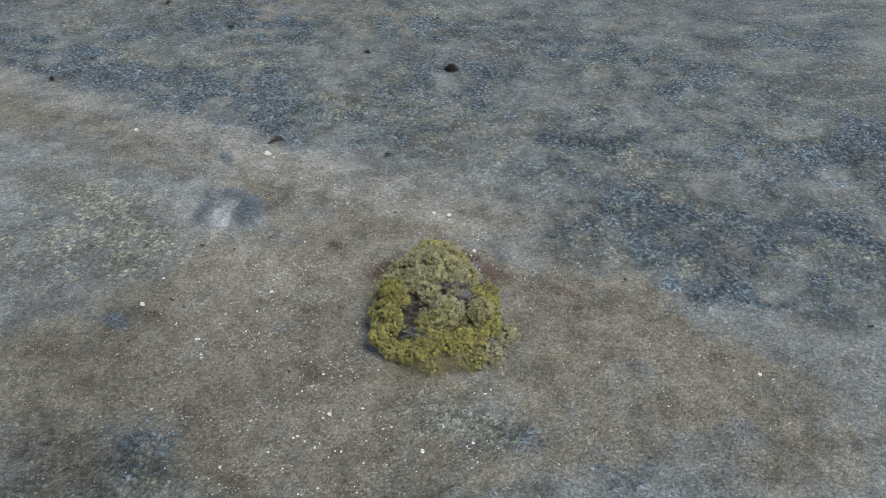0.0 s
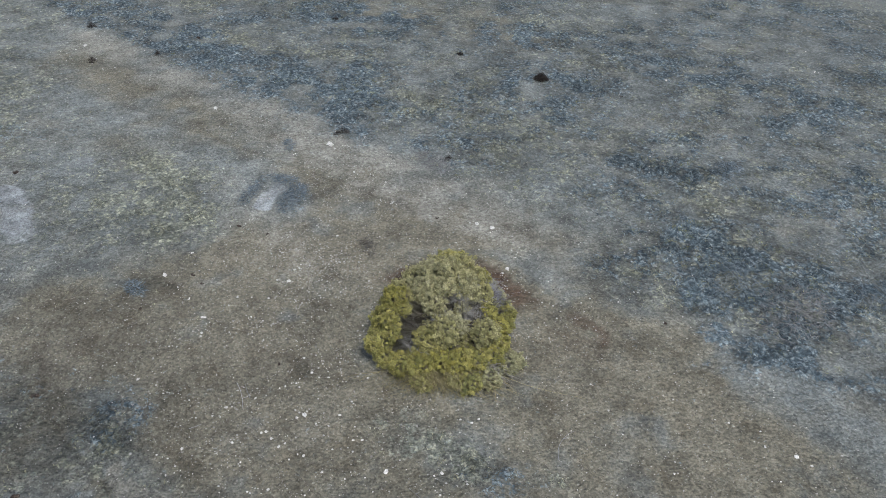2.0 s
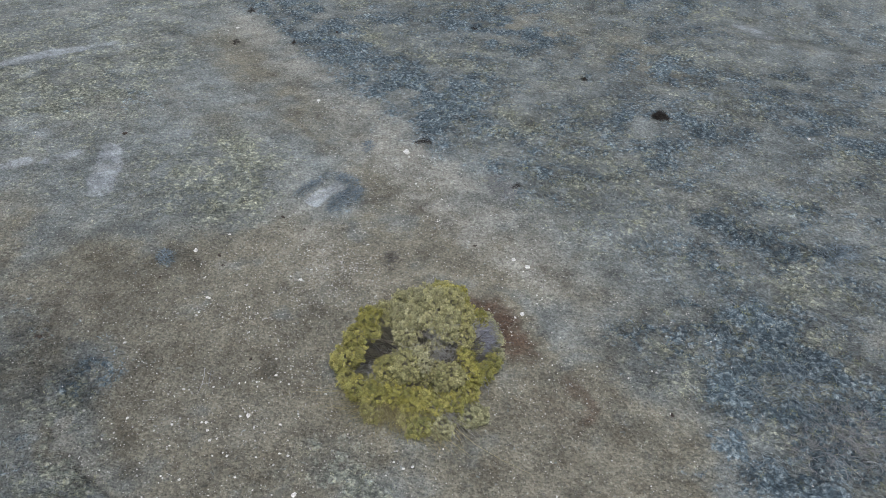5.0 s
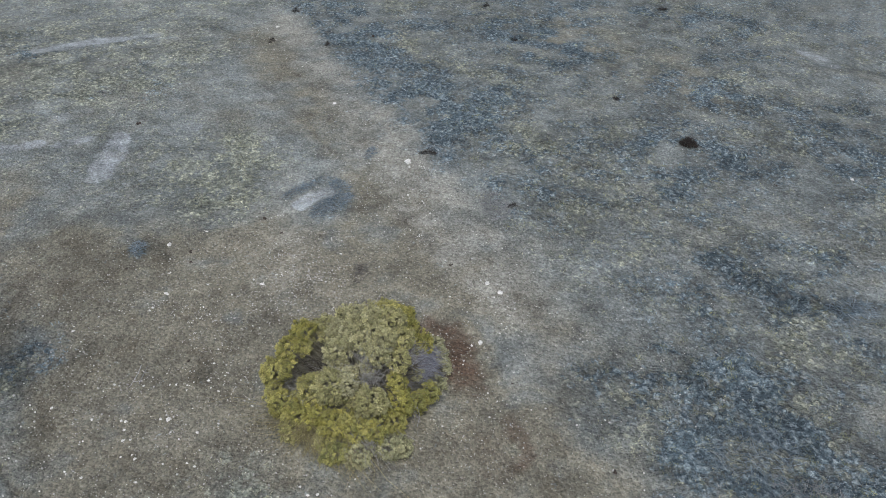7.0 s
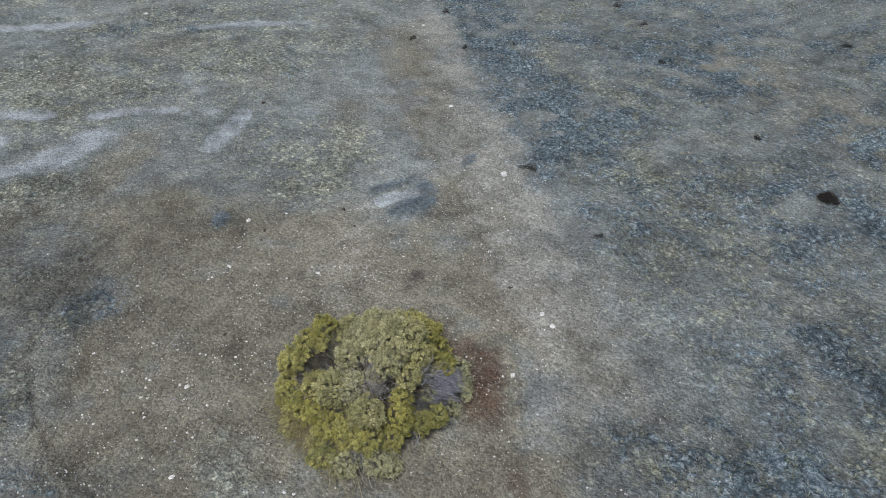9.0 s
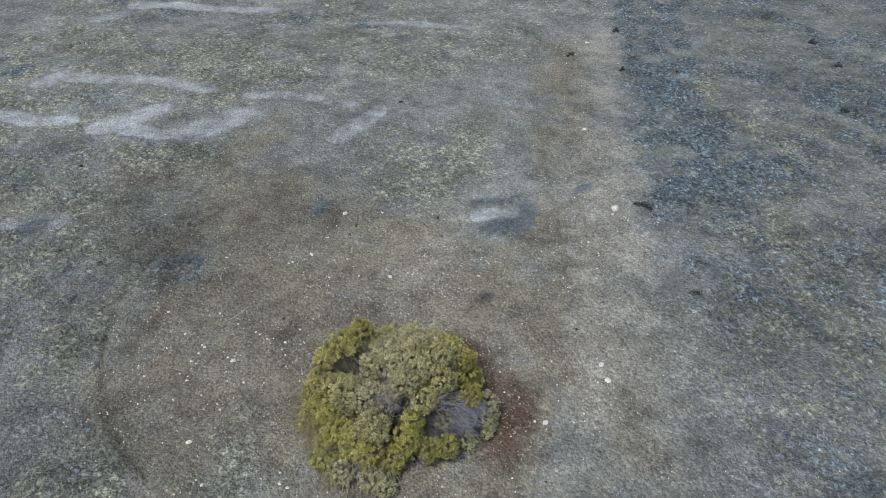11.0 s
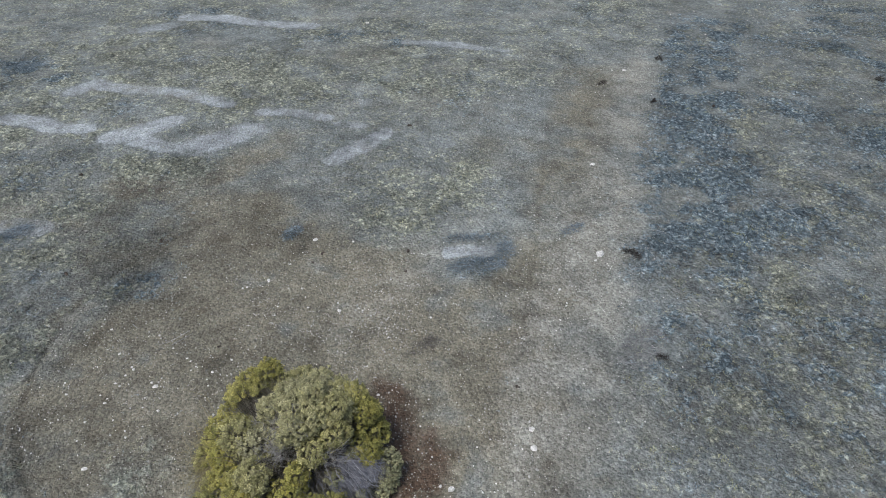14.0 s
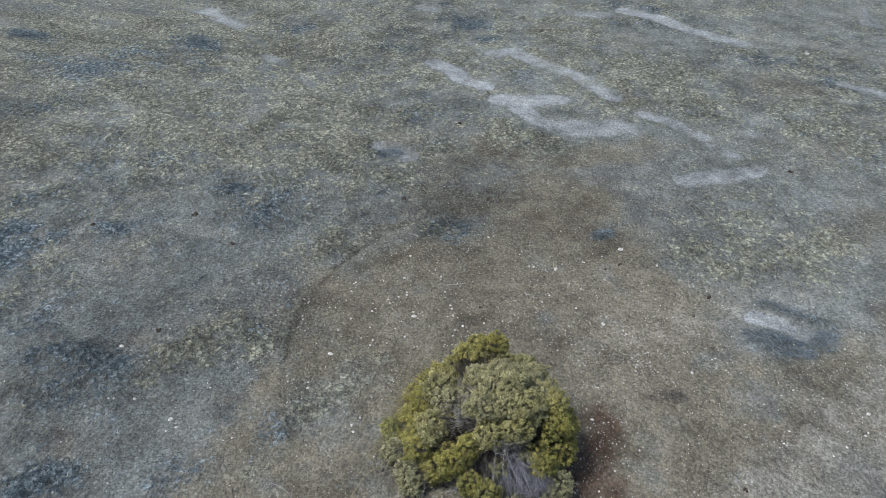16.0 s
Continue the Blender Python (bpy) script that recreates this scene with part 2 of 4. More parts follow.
soil("blue", 5.79, 0.36, 1.20, 0.85, 40, 0.68)
soil("blue", 5.43, 1.46, 0.97, 0.62, 170, 0.51)
soil("blue", 10.22, 3.57, 1.32, 0.90, 40, 0.59)
soil("blue", 7.17, 0.79, 0.66, 0.43, -163, 0.59)
soil("blue", 5.93, 4.17, 0.36, 0.28, 50, 0.59)
soil("blue", 8.58, 4.27, 0.97, 0.95, 152, 0.42)
soil("blue", 8.24, 7.95, 1.69, 1.27, 134, 0.42)
soil("blue", 2.74, 6.64, 1.26, 0.97, 115, 0.34)
soil("blue", -6.44, 9.77, 1.33, 0.50, 137, 0.59)
soil("blue", -4.49, 7.80, 1.43, 0.48, 137, 0.59)
soil("blue", -2.37, 6.43, 1.69, 0.55, 142, 0.42)
soil("blue", -2.38, 11.64, 1.67, 0.82, 149, 0.42)
soil("blue", -3.48, 0.17, 0.22, 0.12, 124, 0.5)
soil("blue", 6.67, -0.75, 1.16, 0.63, -176, 0.42)
soil("blue", 1.85, -3.15, 1.28, 0.29, 169, 0.4)
soil("blue", -3.15, -1.94, 0.78, 0.47, 146, 0.15)
soil("blue", -2.67, -0.79, 0.43, 0.36, -151, 0.12)
soil("blue", 4.15, 1.57, 1.23, 0.50, -145, 0.59)
soil("blue", 5.20, 1.13, 0.91, 0.58, -133, 0.68)
soil("blue", 5.90, 4.39, 0.48, 0.28, 43, 0.68)
soil("blue", 3.23, 1.34, 0.54, 0.50, 175, 0.42)
soil("blue", 0.51, 3.90, 0.44, 0.38, 127, 0.51)
soil("blue", -4.58, 7.53, 1.82, 0.59, 156, 0.51)
soil("blue", -6.32, 9.52, 1.86, 0.81, 156, 0.51)
soil("blue", -2.23, 6.57, 1.27, 0.59, 153, 0.42)
soil("blue", -1.66, 11.21, 1.60, 1.03, 169, 0.42)
soil("blue", 4.07, 8.32, 1.21, 0.75, -139, 0.51)
soil("blue", 2.38, 7.78, 0.89, 0.61, -164, 0.42)
soil("blue", 5.69, 9.09, 0.64, 0.41, 61, 0.42)
soil("blue", 0.28, 15.75, 1.92, 0.83, -154, 0.42)
soil("blue", -3.56, 7.16, 3.70, 0.46, 138, 0.68)
soil("blue", -9.06, 11.62, 3.05, 0.38, 128, 0.68)
soil("blue", -1.77, 5.45, 1.35, 0.30, 131, 0.51)
soil("blue", 0.43, 4.13, 0.69, 0.20, 125, 0.59)
soil("blue", -1.10, 6.98, 1.62, 0.39, 122, 0.34)
soil("blue", 1.03, 4.90, 1.10, 0.37, 115, 0.34)
soil("blue", -1.76, 2.74, 0.48, 0.18, -85, 0.50)
soil("blue", -2.03, 3.30, 0.29, 0.15, 157, 0.45)
soil("blue", -2.53, 2.70, 0.35, 0.12, -102, 0.40)
soil("blue", -4.86, -3.96, 0.26, 0.16, -124, 1.2)
soil("blue", -2.29, 4.50, 0.25, 0.10, 101, 0.7)
soil("blue", -12.34, 2.92, 2.00, 0.69, -118, 0.5)
soil("blue", -12.55, -4.90, 0.64, 0.40, -106, 0.7)
soil("blue", -0.04, -3.71, 0.93, 0.58, 10, 0.4)
soil("blue", -0.23, -7.97, 1.30, 0.54, 24, 0.5)
soil("blue", 2.80, -4.44, 0.68, 0.28, 137, 0.7)
soil("blue", -1.30, -8.82, 0.93, 0.38, 11, 0.4)
soil("blue", -4.83, -3.96, 0.32, 0.22, 124, 1.0)
soil("blue", -8.67, -10.88, 0.65, 0.55, 52, 0.8)
soil("blue", -7.50, -15.36, 0.49, 0.33, 91, 1.0)
soil("blue", -6.53, -12.50, 1.34, 1.04, 98, 0.5)
soil("blue", -12.44, -4.86, 0.46, 0.34, 109, 0.8)
soil("blue", -2.73, -6.09, 0.52, 0.31, 144, 0.5)
soil("blue", -0.94, -6.92, 0.35, 0.23, 103, 0.5)
soil("grass", -6.50, -1.69, 0.74, 0.57, 139, 1.0)
soil("grass", -4.41, -7.85, 3.21, 1.79, 107, 0.5)
soil("grass", -8.24, -11.40, 5.82, 3.36, 99, 0.6)
soil("grass", 0.70, -3.81, 0.89, 0.19, 137, 0.6)
soil("grass", 0.72, -1.96, 0.55, 0.20, 165, 0.45)
soil("grass", -1.85, -3.63, 0.51, 0.18, -13, 0.8)
soil("grass", -2.74, -2.60, 0.63, 0.02, 138, 0.8)
soil("grass", -3.47, -10.28, 0.79, 0.40, 5, 0.7)
soil("grass", -4.06, 2.59, 1.47, 1.03, 143, 0.6)
soil("grass", -6.40, -1.76, 0.76, 0.65, -121, 1.0)
soil("grass", -2.51, -2.81, 0.96, 0.22, -31, 0.7)
soil("grass", 0.62, -2.06, 0.53, 0.22, 145, 0.45)
soil("grass", 0.29, -3.62, 0.49, 0.18, -32, 0.6)
soil("grass", -9.64, 1.80, 3.66, 1.66, -108, 0.5)
soil("grass", 0.71, 5.79, 1.44, 0.31, 124, 0.4)
soil("grass", 1.55, 4.92, 0.84, 0.25, 119, 0.5)
soil("grass", -6.78, -4.35, 0.55, 0.13, 129, 0.6)
soil("grass", -4.23, 2.75, 1.55, 1.30, 121, 0.5)
soil("grass", 1.92, 3.75, 2.17, 1.09, 152, 0.3)
soil("grass", 0.48, -2.12, 0.50, 0.24, -179, 0.45)
soil("grass", 2.06, -2.54, 0.31, 0.13, -168, 0.4)
soil("grass", 3.79, -3.54, 0.66, 0.18, -176, 0.5)
soil("grass", 5.01, 0.18, 0.74, 0.44, 27, 0.3)
soil("brown", -5.872, -1.977, 1.28, 0.52, -96, 0.9)
soil("brown", -6.140, -0.313, 1.20, 0.47, 131, 0.8)
soil("brown", -5.512, -4.261, 0.78, 0.37, 104, 0.7)
soil("brown", -4.280, -2.558, 1.03, 0.83, -79, 0.6)
soil("brown", -10.736, 2.999, 1.11, 0.86, -174, 0.6)
soil("brown", -3.043, 0.186, 1.43, 0.52, -130, 0.6)
soil("brown", -7.726, 3.739, 1.27, 1.26, 118, 0.5)
soil("brown", -5.267, 5.896, 1.95, 0.33, 141, 0.5)
soil("litter_shade", -5.731, -1.868, 0.9, 0.35, -100, 0.25)
soil("buff", 1.7, 2.3, 1.5, 0.7, 152, 0.5)
soil("buff", 0.3, 3.2, 1.6, 0.8, 146, 0.8)
soil("buff", -1.7, 4.7, 1.8, 0.6, 140, 0.8)
soil("buff", -4.2, 6.5, 2.2, 0.5, 142, 0.6)
soil("buff", -7.4, 8.7, 2.2, 0.5, 142, 0.6)
soil("buff", 3.4, 3.9, 1.6, 0.45, 160, 0.25)
soil("buff", 2.6, 0.9, 0.9, 0.6, 60, 0.25)
soil("buff", -2.6, 2.6, 1.5, 0.4, 140, 0.4)
soil("buff", -1.6, 1.2, 1.2, 0.4, 120, 0.4)
soil("buff", -0.9, -2.1, 1.0, 0.25, 20, 0.3)
# reddish litter north-east of the shrub, with the shrub's soft shadow painted in
soil("litter_shade", 1.2, 0.85, 0.62, 0.42, 150, 0.8)
soil("litter_shade", 0.82, 1.0, 0.55, 0.3, -10, 0.5)
soil("litter_shade", 1.7, 0.5, 0.4, 0.28, 120, 0.5)
soil("litter_shade", 0.4, 0.85, 0.45, 0.25, 10, 0.4)
soil("litter_shade", 2.78, -0.4, 0.6, 0.25, -12, 0.15)

# alkali crusts on the western flat
streak("pale", 0.30, 1.0, (-10.6, -3.6), (-11.0, -3.2), (-10.35, -2.4))
streak("pale", 0.24, 0.9, (-10.35, -2.4), (-9.9, -1.5), (-9.0, -0.45))
streak("pale", 0.30, 1.0, (-9.5, -4.8), (-9.0, -4.1), (-8.55, -3.3))
streak("pale", 0.34, 1.0, (-8.0, -2.65), (-8.15, -2.15), (-8.4, -1.6))
streak("pale", 0.26, 1.0, (-7.7, -2.2), (-7.24, -1.67), (-6.95, -1.13))
streak("pale", 0.42, 1.0, (-6.98, -1.15), (-7.24, -0.6), (-7.52, -0.12))
streak("pale", 0.20, 1.0, (-8.3, 0.2), (-8.0, 0.85), (-7.55, 1.47))
streak("pale", 0.17, 0.9, (-7.2, 1.7), (-7.0, 2.12))
streak("pale", 0.26, 1.0, (-5.77, 1.25), (-6.0, 1.75), (-6.3, 2.1))
streak("pale", 0.20, 1.0, (-6.3, 2.1), (-6.58, 2.55))
streak("pale", 0.22, 1.0, (-11.6, 4.45), (-11.2, 5.1), (-10.65, 5.96))
streak("pale", 0.13, 0.7, (-10.65, 5.96), (-10.15, 6.7))
streak("pale", 0.30, 1.0, (-15.4, -1.1), (-14.9, 0.1), (-14.3, 0.9), (-13.6, 2.1))
streak("pale", 0.30, 0.8, (-14.6, -2.3), (-14.8, -1.4))
streak("pale", 0.25, 0.8, (-15.5, -8.8), (-14.7, -7.6))
streak("pale", 0.26, 0.8, (-13.55, -6.7), (-13.5, -6.2))
streak("pale", 0.26, 1.0, (-11.2, -12.4), (-10.5, -11.3), (-10.05, -10.5))
streak("pale", 0.18, 0.6, (-8.45, -8.8), (-8.1, -8.0))
streak("pale", 0.15, 0.55, (-7.6, -7.4), (-7.2, -6.9))
streak("pale", 0.22, 0.6, (-8.1, 2.3), (-7.9, 2.9))
streak("pale", 0.3, 0.75, (-18.0, 5.4), (-16.5, 5.6))
streak("pale", 0.3, 0.7, (-5.1, -4.2), (-4.85, -3.7))
streak("pale", 0.26, 0.6, (-5.9, 3.2), (-5.75, 3.5))
streak("pale", 0.24, 0.8, (4.1, 14.9), (4.8, 14.35))
# the crust inside the collapsed shrub, west of the track
streak("pale", 0.16, 0.9, (-2.28, 2.45), (-2.22, 2.8), (-2.1, 3.05))
# the old track and the dark strip of growth along its northern edge
streak("buff", 0.55, 0.6, (1.5, 2.2), (0.35, 3.0), (-1.45, 4.2), (-2.9, 5.25))
streak("buff", 0.45, 0.45, (-2.9, 5.25), (-4.4, 6.3), (-7.3, 8.4), (-8.4, 9.2))
streak("blue", 0.42, 0.5, (-11.1, 12.5), (-7.7, 10.0), (-5.2, 8.15), (-3.1, 6.75), (-2.1, 6.4))
streak("blue", 0.3, 0.6, (-2.1, 6.4), (-1.2, 5.7))
streak("brown", 0.8, 0.5, (-1.2, 3.5), (-3.0, 4.6), (-5.2, 6.0), (-8.0, 7.8))
streak("grass", 0.55, 0.55, (-3.4, 1.9), (-4.4, 2.3), (-5.0, 3.3))
streak("buff", 0.35, 0.8, (-1.2, 4.2), (-2.4, 5.0))
# the mass of dead growth on the eastern flat
streak("blue", 0.4, 0.6, (3.6, 1.15), (4.15, 1.75), (4.95, 1.9), (5.6, 1.6))
streak("blue", 0.45, 0.55, (4.3, 1.0), (4.8, 0.6), (5.75, 0.85), (6.9, 0.85), (7.75, 0.46))
streak("blue", 0.35, 0.7, (4.6, -0.3), (5.7, -0.65), (6.65, -0.4))
streak("blue", 0.3, 0.8, (5.6, 4.25), (6.1, 4.1), (6.6, 4.3))
# tussocks and dead growth on the southern flat
streak("blue", 0.6, 0.35, (-0.2, -8.2), (1.0, -6.6), (2.0, -4.8), (3.0, -4.6))
streak("grass", 0.26, 1.1, (0.93, -4.5), (0.2, -4.0), (0.32, -3.4))
streak("litter_shade", 0.2, 0.3, (2.45, -4.75), (2.7, -4.6))
streak("grass", 0.22, 0.9, (0.3, -2.0), (0.6, -2.1), (0.87, -2.1), (1.1, -2.4))
streak("blue", 0.2, 0.35, (0.6, -2.35), (1.1, -2.5), (1.9, -2.5))
streak("blue", 0.3, 0.5, (-2.8, -1.9), (-2.9, -2.2))
streak("blue", 0.4, 0.55, (-3.2, -3.3), (-2.7, -3.3))
streak("buff", 0.07, 1.2, (-2.7, -2.72), (-2.35, -2.92), (-1.75, -3.1))
streak("brown", 0.1, 0.9, (-2.85, -2.85), (-2.5, -3.05), (-2.0, -3.25))
streak("brown", 1.0, 0.45, (-2.85, 13.0), (-1.0, 12.3), (0.7, 11.8), (2.4, 10.4))
streak("grass", 0.8, 0.4, (3.5, 1.2), (5.0, 1.0), (6.5, 0.2))
# earth washed bare beside the shrub
streak("brown", 1.2, 0.75, (2.2, -0.5), (3.4, -1.4), (4.6, -2.6))
streak("brown", 0.16, 0.9, (2.35, 0.0), (2.65, -0.1), (3.2, -0.4))
# litter at the northern foot, darkened with the shrub's soft shadow
streak("litter_shade", 0.24, 0.3, (0.35, 0.74), (0.8, 0.68), (1.3, 0.62))
streak("litter_shade", 0.4, 0.06, (-4.0, -1.35), (-3.4, -0.4), (-3.2, 0.5), (-2.6, 1.0))
streak("litter_shade", 0.1, 0.3, (2.45, 0.02), (2.7, -0.15), (3.05, -0.38))

# the wheel's rut that curves round the shrub, and the straight edge of the old track
RUT_CENTRE, RUT_RADIUS = (-0.84, 0.25), 3.61
TRACK_FROM, TRACK_ALONG = (0.4, 2.4), (-0.882, 0.471)


def ruts(x, y):
    """How deep a point lies in the curved rut and in the straight one, 0 to 1."""
    dx, dy = x - RUT_CENTRE[0], y - RUT_CENTRE[1]
    wobble = clouds(x, y, 0.8, 3, 2) * 0.06
    off = np.abs(np.hypot(dx, dy) - RUT_RADIUS + wobble)
    turn = np.degrees(np.arctan2(dy, dx))
    bend = np.exp(-((off / 0.036) ** 2)) * ramp(turn, -172, -150) * ramp(-turn, 35, 60) * np.clip(0.8 + 1.5 * clouds(x, y, 0.4, 5, 3), 0.3, 1.2)
    ax, ay = x - TRACK_FROM[0], y - TRACK_FROM[1]
    along = ax * TRACK_ALONG[0] + ay * TRACK_ALONG[1]
    side = np.abs(ay * TRACK_ALONG[0] - ax * TRACK_ALONG[1] + wobble * 0.6)
    line = np.exp(-((side / 0.05) ** 2)) * ramp(along, -0.2, 0.6) * ramp(-along, -10, -6)
    return bend, line * 0.5


def cover(x, y):
    """Brown earth, pale crust, blue-grey dead growth and yellow grass at each point, 0 to about 1.4."""
    wx = x + 0.5 * clouds(x, y, 0.9, 1) + 0.3 * clouds(x, y, 0.25, 4, 3)
    wy = y + 0.5 * clouds(x, y, 0.9, 2) + 0.3 * clouds(x, y, 0.25, 5, 3)
    out = {}
    for kind, spots in PATCHES.items():
        total = np.zeros_like(x)
        for cx, cy, a, b, turn, weight in spots:
            dx, dy = wx - cx, wy - cy
            near = np.hypot(dx, dy) < 1.8 * max(a, b)
            dx, dy = dx[near], dy[near]
            u, v = dx * math.cos(turn) + dy * math.sin(turn), dy * math.cos(turn) - dx * math.sin(turn)
            sharp = (0.45, 1.35) if kind == "pale" else (0.3, 1.6)
            total[near] = 1 - (1 - total[near]) * (1 - weight * (1 - ramp(np.hypot(u / a, v / b), *sharp)))
        for stripe, half, weight, points in STREAKS:
            if stripe != kind:
                continue
            best = np.full_like(x, 9.0)
            wave = 0.55 if kind == "pale" else 1.0
            sx, sy = x + wave * (wx - x), y + wave * (wy - y)
            for (ax, ay), (bx, by) in zip(points, points[1:]):
                ux, uy = bx - ax, by - ay
                k = np.clip(((sx - ax) * ux + (sy - ay) * uy) / (ux * ux + uy * uy), 0, 1)
                best = np.minimum(best, np.hypot(sx - ax - k * ux, sy - ay - k * uy) / half)
            total = 1 - (1 - total) * (1 - weight * (1 - ramp(best, *((0.65, 1.25) if kind == "pale" else (0.4, 1.6)))))
        out[kind] = total
    away = np.hypot(x - 0.5, y + 0.3) + 1.2 * clouds(x, y, 1.6, 5)
    wild = ramp(away, 2.6, 5.2) * (1 - 0.8 * np.exp(-(((x + 4.3) / 1.7) ** 2) - ((y + 0.3) / 1.5) ** 2))
    blotch, blotch2 = clouds(x, y, 2.2, 6), clouds(x, y, 1.3, 3)
    west = ramp(-x - 0.5 * y, 1.0, 7.0)
    north = ramp(0.75 * x + y, 3.0, 7.0) * (1 - west)
    out["grass"] = 0.75 * out["grass"] + wild * west * np.clip(0.38 + 0.9 * blotch, 0.1, 0.7) + wild * north * np.clip(0.3 + 0.9 * blotch2, 0.08, 0.55)
    out["blue"] = out["blue"] + wild * north * np.clip(0.42 + 1.2 * blotch, 0.12, 0.75) + wild * west * np.clip(0.06 + 1.1 * blotch2, 0, 0.4)
    south = ramp(-y - 0.25 * x, 3.2, 5.0)
    out["blue"] = out["blue"] + south * np.clip(0.12 + 1.2 * blotch2, 0.0, 0.5) * (0.5 + 0.5 * ramp(x, -2.5, 0.5))
    out["grass"] = out["grass"] + south * np.clip(0.18 - 1.0 * blotch2, 0.0, 0.4)
    out["brown"] = out["brown"] + np.clip(0.6 + 1.3 * blotch2, 0.1, 1) * (1 - wild) * 0.85 + np.clip(blotch - 0.05, 0, 1) * 0.35 * wild
    bend, line = ruts(x, y)
    out["brown"] = np.clip(out["brown"] * np.clip(0.85 + 2.0 * clouds(x, y, 0.6, 4, 4), 0.2, 1.5), 0, 0.95) + 1.35 * out.pop("litter_shade")
    out["brown"] = out["brown"] + 0.2 * bend + 0.25 * line
    clumped, clumped2 = clouds(x, y, 0.5, 7, 4), clouds(x, y, 0.4, 1, 4)
    out["blue"] = out["blue"] * np.clip(0.85 + 4.2 * clumped, 0.05, 1.7)
    out["grass"] = out["grass"] * np.clip(0.9 + 2.4 * clumped2, 0.15, 1.5)
    out["pale"] = out["pale"] * np.clip(0.96 + 1.2 * clouds(x, y, 0.4, 3, 4), 0.55, 1.2)
    out["buff"] = out["buff"] * np.clip(0.9 + 1.6 * clouds(x, y, 0.5, 5, 4), 0.3, 1.3)
    for kind in out:
        out[kind] = np.clip(out[kind], 0, 2.0)
    out["blue"] = out["blue"] * (1 - 0.75 * np.clip(out["buff"] * 1.3, 0, 1))
    out["grass"] = out["grass"] * (1 - 0.6 * np.clip(out["buff"] * 1.3, 0, 1))
    for kind in ("grass", "blue"):
        out[kind] = out[kind] * (1 - 0.95 * np.clip(out["pale"] * 1.5, 0, 1))
    return out


def tone(x, y):
    """How light the crust and its growth are, round 1: broad drifts, with some lens falloff painted in, and blotches
    from a hand to a pace wide.
    """
    # darker south, lighter north: part soil, part lens falloff put into the colour
    broad = 0.875 - 0.07 * ramp(-(0.5 * x + 0.85 * y), 0.5, 3.0) * ramp(8.0 - np.hypot(x, y), 0.0, 3.0)
    broad = broad + 0.06 * np.exp(-(((x - 0.6) / 2.6) ** 2) - ((y - 3.0) / 1.6) ** 2)
    broad = broad + 0.08 * ramp(-x - 0.3 * y, 3.5, 7.0)
    broad = broad - 0.15 * np.exp(-(((x + 4.6) / 2.4) ** 2) - ((y + 2.6) / 2.0) ** 2)
    broad = broad + 0.1 * np.exp(-(((x + 3.4) / 2.6) ** 2) - ((y - 3.4) / 1.8) ** 2)
    broad = broad - 0.13 * np.exp(-(((x - 1.9) / 1.8) ** 2) - ((y + 4.9) / 1.4) ** 2)
    bend, line = ruts(x, y)
    # ruts dimmed by depth, their shade put into the colour
    broad = broad * (1 - 0.3 * bend - 0.22 * line)
    return broad * np.clip(1.02 + 0.6 * clouds(x, y, 1.1, 2, 4) + 0.85 * clouds(x, y, 0.3, 6, 4), 0.45, 1.7)


def hummocks(x, y, size, layer):
    """Round tussocks packed side by side, 0 to 1; size: metres from one to the next."""
    gx, gy = x / size, y / size
    ix, iy = np.floor(gx).astype(int), np.floor(gy).astype(int)
    best = np.zeros_like(x)
    for i in (-1, 0, 1):
        for j in (-1, 0, 1):
            p, q = (ix + i) & 255, (iy + j) & 255
            far = np.hypot(gx - ix - i - LATTICE[layer][p, q], gy - iy - j - LATTICE[layer + 1][p, q])
            tall = LATTICE[layer + 2][p, q]
            best = np.maximum(best, np.clip(1 - (far / (0.42 + 0.3 * tall)) ** 2, 0, 1) * (0.35 + 0.65 * tall))
    return best


def height(x, y, c, knob):
    near = np.exp(-((x / 60) ** 2) - (y / 60) ** 2)
    bend, line = ruts(x, y)
    z = 0.07 * clouds(x, y, 3.0, 0, 3) + 0.03 * clouds(x, y, 0.35, 2, 3)
    tufty = 0.05 * hummocks(x, y, 0.27, 5) + 0.03 * knob
    z = z + tufty * np.clip(-0.02 + c["grass"] + c["blue"] - c["brown"] - c["pale"], 0.0, 1.1)
    return z * near - 0.022 * bend - 0.012 * line


def spaced(core_lo, core_hi, step, reach, fine):
    """Grid lines: closest in the core, evenly spread as far as fine metres beyond it, then ever wider."""
    core = np.arange(core_lo, core_hi, step)
    sides = []
    for far in fine:
        outs, d, s = [], 0.0, step
        while d < reach:
            s *= 1.04 if s < 0.085 else 1.25 if d > far else 1.0
            d += s
            outs.append(d)
        sides.append(np.array(outs))
    return np.concatenate([core_lo - sides[0][::-1], core, core[-1] + sides[1]])


def tint_layer(me, name, values):
    layer = me.attributes.new(name, "FLOAT_COLOR", "POINT")
    layer.data.foreach_set("color", np.asarray(values, np.float32).ravel())


